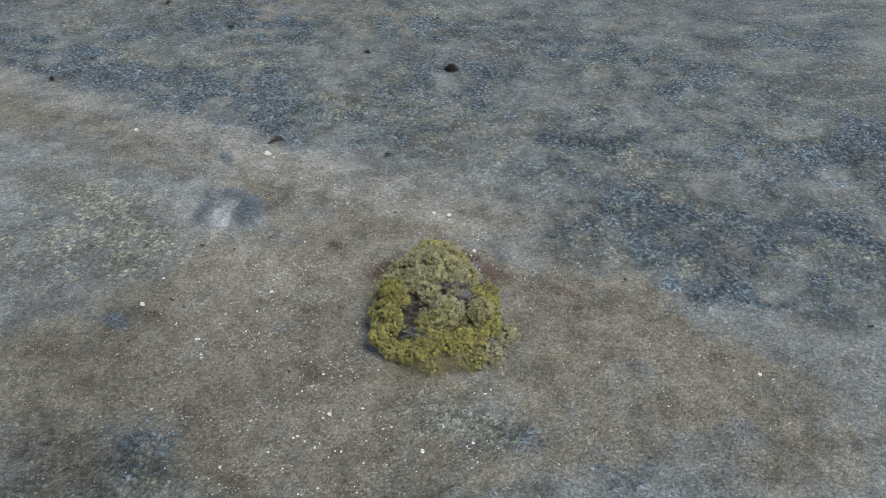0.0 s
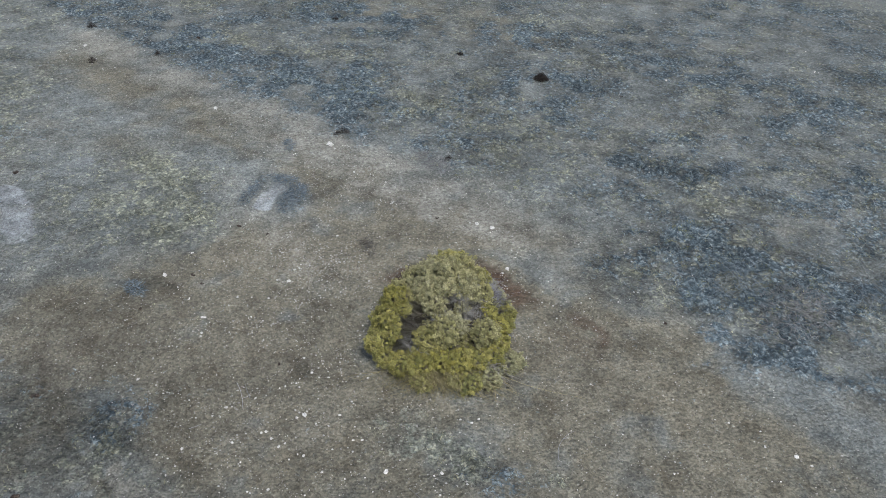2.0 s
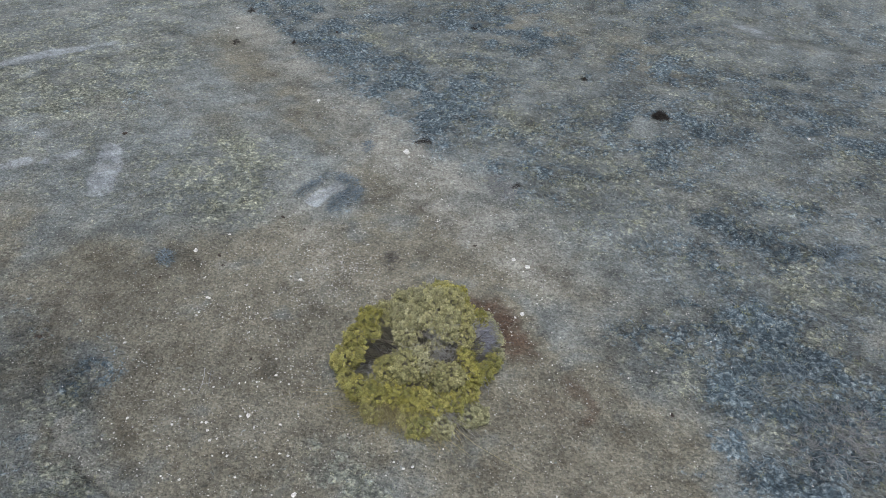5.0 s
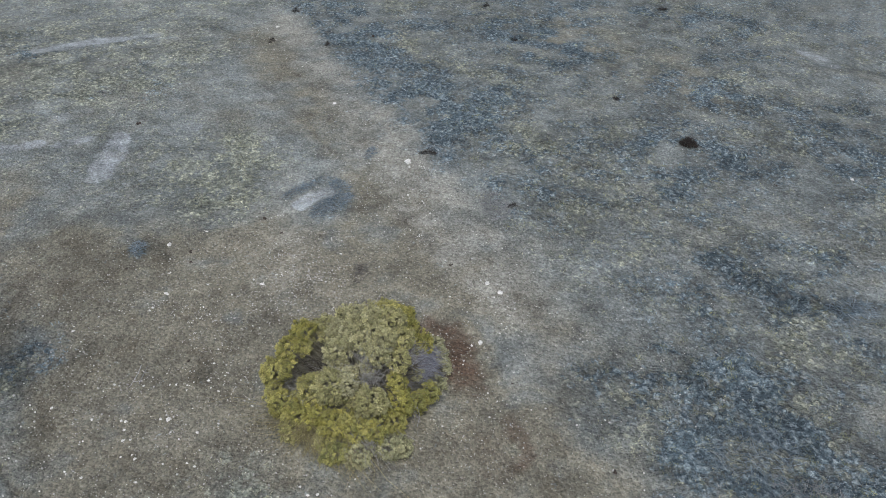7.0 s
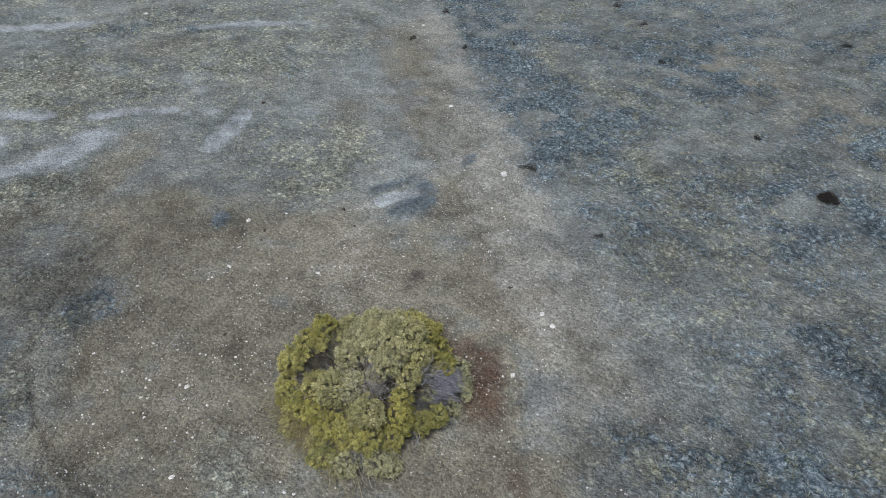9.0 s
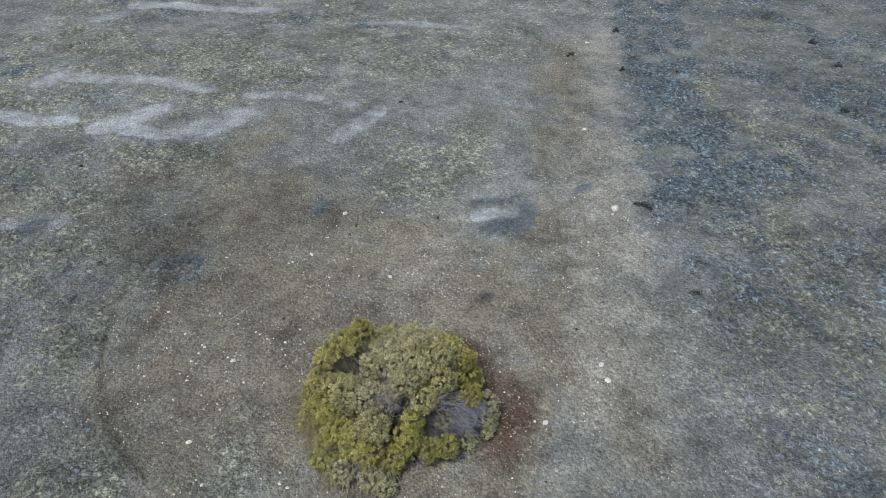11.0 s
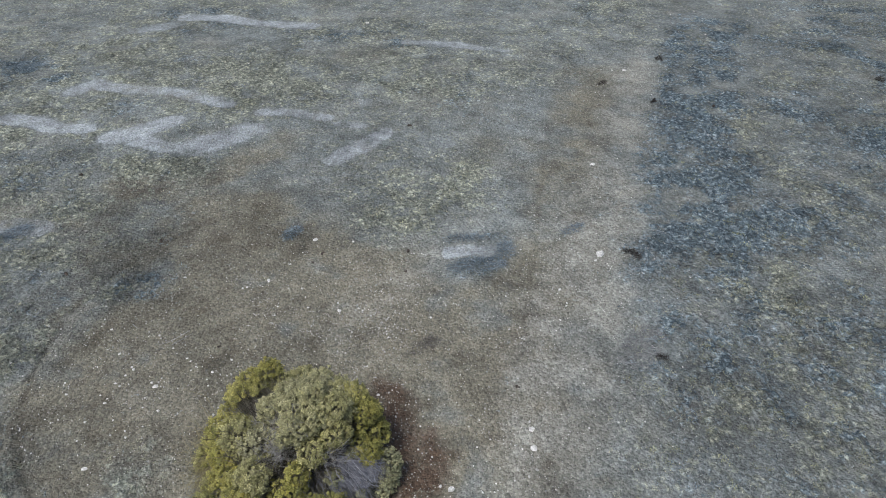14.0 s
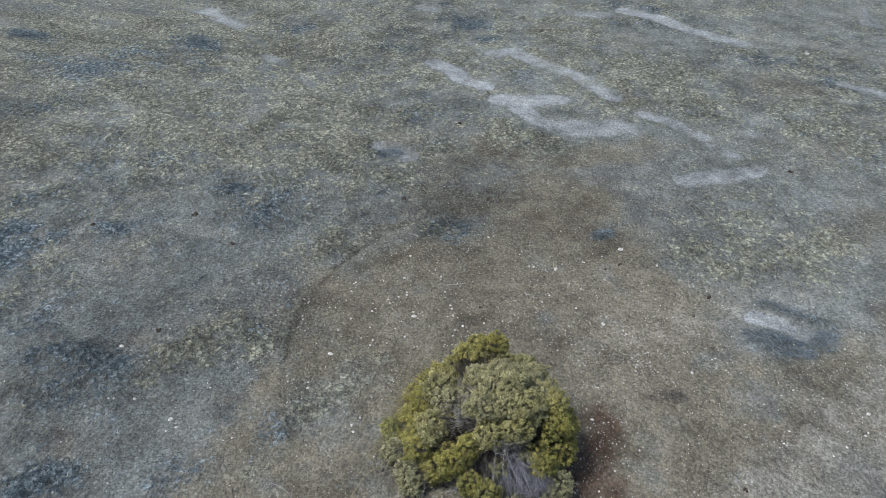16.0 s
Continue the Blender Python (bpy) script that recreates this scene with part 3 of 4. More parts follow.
def mesh_of(name, verts, faces, mat, tint=None, smooth=False, normals=None):
    """A mesh from arrays: faces is an (n, 3) or (n, 4) array."""
    me = bpy.data.meshes.new(name)
    verts, faces = np.asarray(verts, np.float32), np.asarray(faces, np.int32)
    n, k = faces.shape
    me.vertices.add(len(verts))
    me.vertices.foreach_set("co", verts.ravel())
    me.loops.add(n * k)
    me.loops.foreach_set("vertex_index", faces.ravel())
    me.polygons.add(n)
    me.polygons.foreach_set("loop_start", np.arange(0, n * k, k, dtype=np.int32))
    me.update(calc_edges=True)
    me.materials.append(mat)
    if smooth:
        me.polygons.foreach_set("use_smooth", np.ones(n, bool))
    if tint is not None:
        tint_layer(me, "tint", np.c_[tint, np.ones(len(tint))])
    if normals is not None:
        me.polygons.foreach_set("use_smooth", np.ones(n, bool))
        me.normals_split_custom_set_from_vertices(normals)
    return me


GRID_X, GRID_Y = spaced(-5.0, 6.0, 0.038, 3000, (11, 4)), spaced(-4.2, 5.6, 0.038, 3000, (5, 10))
GRID = {}


def on_grid(name, x, y):
    """A value of the ground's own grid, between its points."""
    i = np.clip(np.searchsorted(GRID_X, x) - 1, 0, len(GRID_X) - 2)
    j = np.clip(np.searchsorted(GRID_Y, y) - 1, 0, len(GRID_Y) - 2)
    u, v = (x - GRID_X[i]) / (GRID_X[i + 1] - GRID_X[i]), (y - GRID_Y[j]) / (GRID_Y[j + 1] - GRID_Y[j])
    g = GRID[name]
    return (g[i, j] * (1 - u) + g[i + 1, j] * u) * (1 - v) + (g[i, j + 1] * (1 - u) + g[i + 1, j + 1] * u) * v


def rise(x, y):
    """The ground's height."""
    return on_grid("height", x, y)


def cover_at(x, y):
    return {kind: on_grid(kind, x, y) for kind in ("brown", "pale", "blue", "grass", "buff", "knob")}


def build_ground():
    nx, ny = len(GRID_X), len(GRID_Y)
    x, y = (a.ravel() for a in np.meshgrid(GRID_X, GRID_Y, indexing="ij"))
    far = np.hypot(x, y) > 45
    c = cover(x, y)
    knob = np.maximum(hummocks(x, y, 0.11, 0), 0.8 * hummocks(x, y, 0.08, 3))
    z = height(x, y, c, knob)
    z[far] = 0
    for kind, values in (*c.items(), ("knob", knob), ("height", z)):
        GRID[kind] = values.reshape(nx, ny)
    idx = np.arange(nx * ny).reshape(nx, ny)
    quads = np.stack([idx[:-1, :-1], idx[1:, :-1], idx[1:, 1:], idx[:-1, 1:]], -1).reshape(-1, 4)
    me = mesh_of("ground", np.c_[x, y, z], quads, SOIL, smooth=True)
    tint_layer(me, "cover", np.c_[c["brown"], c["pale"], c["blue"], c["grass"]])
    tint_layer(me, "crust_tone_falloff", np.c_[tone(x, y), c["buff"], c["buff"], np.ones_like(x)])
    ob = new("ground", me)
    tagged(ob, "dry grey-brown steppe soil with pale alkali crusts", "ground", kind="structure")
    return ob


build_ground()


# ---- stems and blades ----
def blades(base, heading, length, width, lift, droop, plain=False):
    """Bent tapering blades as arrays: two pairs of points and a tip each. lift: slope upwards; droop: how the tip falls again."""
    n = len(base)
    ahead = np.c_[np.cos(heading), np.sin(heading), np.zeros(n)]
    side = np.c_[-np.sin(heading), np.cos(heading), np.zeros(n)] * (width / 2)[:, None]
    mid = base + ahead * (length * 0.5 * np.cos(lift))[:, None]
    mid[:, 2] += length * 0.5 * np.sin(lift)
    tip = mid + ahead * (length * 0.5 * np.cos(lift - droop))[:, None]
    tip[:, 2] += length * 0.5 * np.sin(lift - droop)
    skew = rng.normal(0, 0.16, n) * length
    tip[:, 0] -= np.sin(heading) * skew
    tip[:, 1] += np.cos(heading) * skew
    if plain:
        tip = base + (tip - base) * 0.9
        verts = np.stack([base - side, base + side, tip], 1).reshape(-1, 3)
        return verts, np.arange(n * 3).reshape(-1, 3)
    verts = np.stack([base - side, base + side, mid + side * 0.8, mid - side * 0.8, tip], 1).reshape(-1, 3)
    o = (np.arange(n) * 5)[:, None]
    tris = np.concatenate([o + np.array([0, 1, 2]), o + np.array([0, 2, 3]), o + np.array([3, 2, 4])], 1).reshape(-1, 3)
    return verts, tris


def scattered(n, reach, chance):
    """Random spots on the plan, denser near the shrub, kept by chance(x, y) of 0 to 1."""
    r = reach * rng.random(n) ** 0.72
    a = rng.random(n) * 2 * math.pi
    x, y = -0.8 + r * np.cos(a), 1.0 + r * np.sin(a)
    # only the side of the plan that the place shows: the south-east corner stays thin
    keep = (rng.random(n) < np.where((y < -5.5) & (x > 2.5), 0.1, 1.0)) & (x < 15) & (np.hypot(x - 0.85, y + 0.38) > 0.75)
    x, y = x[keep], y[keep]
    keep = rng.random(len(x)) < chance(x, y)
    return x[keep], y[keep]


def palette(n, *colours):
    """A random blend of the given colours for each of n plants."""
    pick = rng.dirichlet([0.7] * len(colours), n)
    return pick @ np.array(colours)


def tufts(name, label, spots, per, size, width, lift, colours, spread=0.03):
    x, y = spots
    n = len(x)
    away = np.hypot(x + 0.5, y + 0.5)
    grow = rng.uniform(0.6, 1.4, n)
    base_tint = palette(n, *colours) * np.clip(tone(x, y) * (1 + 1.6 * clouds(x, y, 0.13, 4, 3)), 0.3, 2.1)[:, None]
    vs, fs, ts, first = [], [], [], 0
    for plain, pick in ((False, away < 8.5), (True, away >= 8.5)):
        gx, gy, gg, ga = (np.repeat(a[pick], per) for a in (x, y, grow, away))
        k = len(gx)
        px, py = gx + rng.normal(0, spread, k) * gg, gy + rng.normal(0, spread, k) * gg
        base = np.c_[px, py, rise(px, py) - 0.004]
        broad = width * rng.uniform(0.6, 1.3, k) * (1 + np.clip(ga - 7, 0, 16) * 0.09) * (1.3 if plain else 1.0)
        v, f = blades(base, rng.random(k) * 2 * math.pi, size * gg * rng.uniform(0.6, 1.3, k), broad,
                      np.abs(rng.normal(*lift, k)), rng.uniform(0.2, 1.1, k), plain)
        vs.append(v)
        fs.append(f + first)
        ts.append(np.repeat(base_tint[pick], per * (3 if plain else 5), 0))
        first += len(v)
    ob = new(name, mesh_of(name, np.concatenate(vs), np.concatenate(fs), DRY, np.concatenate(ts)))
    tagged(ob, label, "grass", kind="stuff")
    return ob


def grass_chance(x, y):
    c = cover_at(x, y)
    return np.clip(c["grass"] * (0.15 + 1.2 * c["knob"]), 0, 1)


def litter_chance(x, y):
    c = cover_at(x, y)
    patchy = np.clip(0.05 + 3.0 * clouds(x, y, 0.7, 7), 0.0, 1)
    bare = np.clip(c["brown"], 0, 1) + np.clip(c["pale"] * 1.5, 0, 1) + 0.6 * np.clip(c["buff"], 0, 1)
    return np.clip((1.0 - 1.2 * bare) * patchy, 0.0, 1) * ramp(np.hypot(x - 0.2, y + 0.3), 2.2, 5.0)


def blue_chance(x, y):
    c = cover_at(x, y)
    return np.clip((c["blue"] - 0.12) * (0.3 + 1.1 * c["knob"]), 0, 1)


tufts("dry_grass", "short dry yellow-green bunch grass on soil", scattered(130000, 25, grass_chance), 9, 0.032, 0.0065, (0.75, 0.35),
      [(0.42, 0.41, 0.26), (0.36, 0.365, 0.24), (0.26, 0.27, 0.18), (0.46, 0.45, 0.33)], 0.022)
tufts("dry_stubble", "grey matted dead stems lying on soil", scattered(90000, 22, litter_chance), 4, 0.034, 0.006, (0.3, 0.3),
      [(0.36, 0.36, 0.31), (0.22, 0.22, 0.2), (0.31, 0.33, 0.32), (0.15, 0.15, 0.14)], 0.03)
tufts("dead_growth", "blue-grey low mats of dead annual stems", scattered(230000, 25, blue_chance), 8, 0.044, 0.006, (0.5, 0.35),
      [(0.15, 0.21, 0.24), (0.28, 0.35, 0.375), (0.08, 0.115, 0.138), (0.37, 0.43, 0.44)], 0.026)


def sprig_chance(x, y):
    c = cover_at(x, y)
    ridge = np.exp(-(((x + 5.4) / 1.6) ** 2) - ((y + 1.6) / 1.6) ** 2) * np.clip(3 * clouds(x, y, 0.5, 2), 0, 1)
    return np.clip(0.06 + 0.9 * ridge + 0.7 * c["blue"] + 0.3 * c["grass"] - 0.5 * c["brown"] - 1.2 * c["pale"], 0, 1) * ramp(np.hypot(x - 0.2, y + 0.3), 2.8, 4.5)


def north_sprig_chance(x, y):
    return sprig_chance(x, y) * ramp(0.75 * x + y, 2.0, 4.5)


tufts("dark_sprigs", "dark blue-grey sprigs of low dead growth", scattered(20000, 22, sprig_chance), 12, 0.04, 0.007, (0.8, 0.35),
      [(0.05, 0.07, 0.09), (0.1, 0.13, 0.155), (0.04, 0.05, 0.06), (0.14, 0.17, 0.19)], 0.022)
tufts("pale_sprigs", "pale grey sprigs of low dry growth", scattered(26000, 22, sprig_chance), 11, 0.04, 0.006, (0.7, 0.35),
      [(0.31, 0.34, 0.33), (0.26, 0.29, 0.29), (0.37, 0.39, 0.37), (0.3, 0.31, 0.26)], 0.022)
tufts("yellow_sprigs", "small yellow-green sprigs in grey growth", scattered(10000, 18, north_sprig_chance), 38, 0.024, 0.0055, (0.9, 0.3),
      [(0.32, 0.32, 0.15), (0.28, 0.29, 0.15), (0.34, 0.34, 0.18), (0.25, 0.27, 0.14)], 0.034)


# ---- pebbles ----
def lumps(x, y, size, squash=0.6):
    """Small angular stones: jittered double pyramids of ten points."""
    n = len(x)
    turn = rng.random(n) * 6.283
    ring = turn[:, None] + np.linspace(0, 2 * math.pi, 6)[:-1][None] + rng.normal(0, 0.2, (n, 5))
    rad = size[:, None] * rng.uniform(0.7, 1.15, (n, 5))
    stretch = rng.uniform(0.6, 1.0, n)[:, None]
    z0 = rise(x, y)
    low = np.stack([x[:, None] + rad * np.cos(ring), y[:, None] + rad * np.sin(ring) * stretch, np.repeat((z0 - size * 0.1)[:, None], 5, 1)], -1)
    top_r = rad * rng.uniform(0.5, 0.8, (n, 5))
    top = np.stack([x[:, None] + top_r * np.cos(ring + 0.2), y[:, None] + top_r * np.sin(ring + 0.2) * stretch,
                    z0[:, None] + size[:, None] * squash * rng.uniform(0.7, 1.2, (n, 5))], -1)
    verts = np.concatenate([low, top], 1).reshape(-1, 3)
    faces = []
    for k in range(5):
        j = (k + 1) % 5
        faces += [(k, j, 5 + j), (k, 5 + j, 5 + k)]
    faces += [(5, 6, 7), (5, 7, 8), (5, 8, 9)]
    tris = ((np.arange(n) * 10)[:, None, None] + np.array(faces)[None]).reshape(-1, 3)
    return verts, tris


def pebble_chance(x, y):
    c = cover_at(x, y)
    lanes = np.exp(-((x + 0.9) ** 2 + (y + 2.0) ** 2) / 2.6) + np.exp(-((x + 1.7) ** 2 + (y - 4.3) ** 2) / 1.6)
    lanes = lanes + 0.8 * np.exp(-((x - 2.3) ** 2 + (y - 1.1) ** 2) / 1.5) + 0.5 * np.exp(-((x + 1.8) ** 2 + (y - 0.2) ** 2) / 2.0)
    clump = np.clip(0.3 + 2.5 * clouds(x, y, 0.6, 2), 0, 1)
    return np.clip(0.12 + 2.4 * lanes * clump + 0.25 * c["brown"] * clump + 0.7 * c["buff"] * clump - 0.25 * c["grass"], 0.01, 1)


def build_pebbles():
    x, y = scattered(135000, 20, pebble_chance)
    size = 0.004 + 0.012 * rng.random(len(x)) ** 6 + 0.005 * rng.random(len(x)) ** 2
    v, f = lumps(x, y, size * (1 + np.clip(np.hypot(x, y) - 6, 0, 12) * 0.05))
    tagged(new("pebbles", mesh_of("pebbles", v, f, PEBBLE)), "scattered small grey and whitish pebbles on soil", "pebbles", kind="stuff")


build_pebbles()


def gravel_chance(x, y):
    c = cover_at(x, y)
    return np.clip(0.35 + 0.5 * c["brown"] + 0.3 * c["pale"] + 0.5 * c["buff"] - 0.7 * c["grass"] - 0.8 * c["blue"], 0.03, 1) * (np.hypot(x, y) < 9)


def build_gravel():
    x, y = scattered(37000, 9, gravel_chance)
    v, f = lumps(x, y, 0.0038 + 0.008 * rng.random(len(x)) ** 3, 0.8)
    tagged(new("gravel", mesh_of("gravel", v, f, GRIT)), "fine grey-brown gravel and crumbs on soil", "gravel", kind="stuff")


build_gravel()


def stone(x, y, size, label="white limestone fragment lying on bare soil"):
    bm = bmesh.new()
    bmesh.ops.create_icosphere(bm, subdivisions=2, radius=1)
    seed = Vector((x * 3.1, y * 2.3, size * 50))
    for v in bm.verts:
        p = v.co.copy()
        v.co = p * (0.85 + 0.55 * noise.noise(p * 1.3 + seed) + 0.3 * noise.noise(p * 3.1 + seed))
        v.co.z = max(min(v.co.z * 0.6, 0.42), -0.35)
    bmesh.ops.scale(bm, vec=(size, size * 0.8, size), verts=bm.verts)
    me = bpy.data.meshes.new("stone")
    bm.to_mesh(me)
    bm.free()
    me.materials.append(STONE)
    ob = new("stone", me)
    ob.matrix_world = pose(x, y, float(rise(np.array([x]), np.array([y]))[0]) + size * 0.2, 0, 0, (x * 137 + y * 71) % 360)
    tagged(ob, label, "stone", "loose stones")
    return ob


stone(-1.506, 4.57, 0.085, "large white limestone block on the pale track")
stone(-1.40, 4.44, 0.03)
stone(1.532, 2.103, 0.05, "rounded white limestone beside the shrub")
stone(1.284, 2.182, 0.042, "flat white limestone beside the shrub")
stone(-3.202, 0.495, 0.045)
for _x, _y, _s in ((3.867, 0.055, 0.02), (4.905, -2.085, 0.032), (-2.4, -0.326, 0.03), (-1.413, 0.513, 0.035), (1.741, 1.06, 0.042)):
    stone(_x, _y, _s)
for _x, _y, _s in ((5.639, 8.296, 0.04), (-8.102, 8.805, 0.055), (-2.368, -0.326, 0.022), (-0.72, -1.87, 0.035), (-4.069, 5.8, 0.045)):
    stone(_x, _y, _s)
for _x, _y, _s in ((0.307, -2.58, 0.03), (-13.28, 3.69, 0.06), (1.086, -5.074, 0.032), (-0.906, 1.669, 0.022), (-0.918, 3.603, 0.03)):
    stone(_x, _y, _s)
for _x, _y, _s in ((1.852, -3.777, 0.03), (-2.628, -5.651, 0.035), (-2.988, 1.05, 0.025)):
    stone(_x, _y, _s)
stone(1.077, -5.089, 0.014)
stone(1.747, -4.348, 0.022)
stone(1.865, -3.780, 0.022)
stone(2.005, -3.721, 0.014)
stone(1.854, -4.619, 0.016)
stone(1.926, -3.650, 0.022)
stone(0.310, -2.599, 0.019)
stone(0.911, -2.567, 0.022)
stone(0.940, -3.347, 0.011)
stone(1.311, -1.792, 0.022)
stone(-0.566, -3.067, 0.011)
stone(-0.004, -2.185, 0.019)
stone(-0.856, -2.283, 0.016)
stone(-1.104, -2.130, 0.022)
stone(-0.412, -2.009, 0.014)
stone(-0.687, -2.415, 0.014)
stone(-1.035, -1.451, 0.019)
stone(-0.761, -1.204, 0.022)
stone(-2.314, -0.634, 0.022)
stone(-1.580, -0.343, 0.019)
stone(-1.614, 0.117, 0.019)
stone(-0.822, 1.027, 0.014)
stone(-0.662, 2.485, 0.014)
stone(-0.880, 2.678, 0.014)
stone(0.233, 0.653, 0.022)
stone(-0.917, 3.598, 0.019)
stone(0.589, -5.673, 0.011)
stone(0.592, -4.733, 0.011)
stone(-2.591, -5.680, 0.014)
stone(-2.825, -1.467, 0.022)
stone(-1.392, -4.236, 0.011)
stone(-1.643, -3.573, 0.016)
stone(-4.410, 1.154, 0.011)
stone(-2.401, 1.868, 0.016)
stone(-1.025, -2.221, 0.019)
stone(-0.720, -1.855, 0.022)
stone(-1.347, -1.657, 0.019)
stone(-0.904, -2.873, 0.019)
stone(-0.908, -0.962, 0.019)
stone(-2.044, 0.103, 0.022)
stone(-2.305, -0.694, 0.019)
stone(0.838, 0.995, 0.014)
stone(1.739, 1.063, 0.016)
stone(1.533, 1.385, 0.011)
stone(1.905, 1.520, 0.011)
stone(1.315, 1.508, 0.014)
stone(1.304, 2.178, 0.019)
stone(0.829, 2.585, 0.014)
stone(0.826, 3.075, 0.016)
stone(-0.618, 3.564, 0.019)
stone(-0.944, 4.579, 0.016)
stone(-0.321, 3.320, 0.019)
stone(-1.588, 0.527, 0.022)
stone(-1.154, -2.149, 0.019)
stone(-0.916, -2.332, 0.022)
stone(-0.380, -2.630, 0.016)
stone(-0.618, -2.436, 0.022)
stone(-0.801, -1.914, 0.022)
stone(-1.095, -1.490, 0.019)
stone(-0.310, -1.840, 0.022)
stone(-0.865, -1.453, 0.014)
stone(-0.542, -1.267, 0.016)
stone(0.197, -2.837, 0.011)
stone(0.830, -2.606, 0.016)
stone(1.230, -1.851, 0.022)
stone(1.536, -1.445, 0.014)
stone(1.873, 1.361, 0.016)
stone(1.668, 0.963, 0.022)
stone(-1.446, -2.305, 0.022)
stone(-1.650, -1.823, 0.022)
stone(-2.547, -0.901, 0.011)
stone(-2.894, -1.406, 0.014)
stone(-1.968, -2.428, 0.022)
stone(-0.104, -2.193, 0.016)
stone(2.700, -1.150, 0.016)
stone(3.323, -0.879, 0.011)
stone(4.723, -0.947, 0.011)
stone(4.589, -1.976, 0.019)
stone(5.036, -2.202, 0.019)
stone(3.505, -2.241, 0.011)
stone(2.864, -1.553, 0.016)


# ---- small dark clods and dung ----
def clod(x, y, size, label="dark dry clod on bare soil"):
    bm = bmesh.new()
    pieces = random.Random(int(x * 991 + y * 577))
    for n in range(4):
        b = bmesh.ops.create_icosphere(bm, subdivisions=1, radius=size * pieces.uniform(0.35, 0.6))["verts"]
        shift = Vector((pieces.uniform(-0.6, 0.6) * size, pieces.uniform(-0.5, 0.5) * size, pieces.uniform(0.05, 0.3) * size))
        for v in b:
            v.co = v.co * (1 + 0.4 * noise.noise(v.co * 40 + shift * 90)) + shift
            v.co.z = max(v.co.z * 0.8, -0.01)
    me = bpy.data.meshes.new("clod")
    bm.to_mesh(me)
    bm.free()
    me.materials.append(CLOD)
    ob = new("clod", me)
    ob.matrix_world = pose(x, y, float(rise(np.array([x]), np.array([y]))[0]))
    tagged(ob, label, "clod", "dark clods")
    return ob


for _x, _y, _s in ((-2.80, 0.54, 0.045), (-2.62, 0.36, 0.03), (-3.27, -0.23, 0.03), (3.89, 0.045, 0.03), (2.39, 0.64, 0.02)):
    clod(_x, _y, _s)
for _x, _y, _s in ((-2.49, 1.8, 0.04), (-1.99, 1.62, 0.03), (-3.92, -1.81, 0.05), (0.63, 2.28, 0.035), (-1.79, -6.05, 0.06)):
    clod(_x, _y, _s)
for _x, _y, _s in ((-1.29, -5.04, 0.05), (-0.96, -7.34, 0.06), (0.69, -4.83, 0.045), (-3.45, -3.12, 0.05), (-6.48, -3.15, 0.06)):
    clod(_x, _y, _s)
for _x, _y, _s in ((7.01, -1.48, 0.04), (-6.7, 3.03, 0.06), (-5.62, 9.55, 0.06), (4.46, 7.35, 0.035), (-1.19, -1.1, 0.03)):
    clod(_x, _y, _s)


# ---- low dead shrubs: heaps of thin curved twigs ----
def tubes(paths, radii):
    """Three-sided tapering tubes along paths of shape (n, k, 3), radii (n, k)."""
    n, k, _ = paths.shape
    ahead = np.gradient(paths, axis=1)
    ahead /= np.linalg.norm(ahead, axis=2, keepdims=True) + 1e-9
    helper = np.where(np.abs(ahead[..., 2:]) > 0.9, np.array([1.0, 0, 0]), np.array([0, 0, 1.0]))
    a = np.cross(ahead, helper)
    a /= np.linalg.norm(a, axis=2, keepdims=True) + 1e-9
    b = np.cross(ahead, a)
    rings = [paths + radii[..., None] * (math.cos(q) * a + math.sin(q) * b) for q in (0, 2.094, 4.189)]
    verts = np.stack(rings, 2).reshape(-1, 3)
    o = np.arange(n * k * 3).reshape(n, k, 3)
    quads = []
    for s in range(3):
        e = (s + 1) % 3
        quads.append(np.stack([o[:, :-1, s], o[:, :-1, e], o[:, 1:, e], o[:, 1:, s]], -1).reshape(-1, 4))
    return verts, np.concatenate(quads)


def twig_heap(name, x, y, long, short, turn, high, count, colours, label, category="dead shrub"):
    n = count
    r, a = np.sqrt(rng.random(n)), rng.random(n) * 6.283
    u, v = r * np.cos(a), r * np.sin(a)
    t = radians(turn)
    size = np.minimum(rng.uniform(0.25, 0.6, n) * (long + short) / 2 + 0.04, rng.uniform(0.05, 0.2, n))
    head = a + t + rng.normal(0, 0.8, n)
    s = np.linspace(0, 1, 5)[None]
    bend = rng.normal(0, 0.45, n)[:, None] * s
    cx = u * long * math.cos(t) - v * short * math.sin(t)
    cy = u * long * math.sin(t) + v * short * math.cos(t)
    px = cx[:, None] + size[:, None] * (s - 0.5) * np.cos(head[:, None] + bend)
    py = cy[:, None] + size[:, None] * (s - 0.5) * np.sin(head[:, None] + bend)
    dome = high * np.clip(1 - r[:, None] ** 2, 0.05, 1) * rng.random((n, 1))
    pz = np.clip(dome + 0.35 * size[:, None] * (s - 0.3) * rng.uniform(-0.4, 0.8, (n, 1)), 0.0, None) + rise(px.ravel() + x, py.ravel() + y).reshape(n, 5) + 0.002
    paths = np.stack([px, py, pz], -1)
    rad = 0.0025 * rng.uniform(0.6, 1.5, (n, 1)) * (1.15 - 0.8 * s) * (1 + 0.03 * max(0.0, math.hypot(x, y) - 6))
    verts, quads = tubes(paths, rad)
    ob = new(name, mesh_of(name, verts, quads, WOOD, np.repeat(palette(n, *colours), 15, 0)))
    ob.location = (x, y, 0)
    tagged(ob, label, category, "low dead shrubs")
    return ob


BLUE_TWIGS = [(0.085, 0.122, 0.158), (0.2, 0.255, 0.29), (0.035, 0.05, 0.068), (0.36, 0.415, 0.435)]
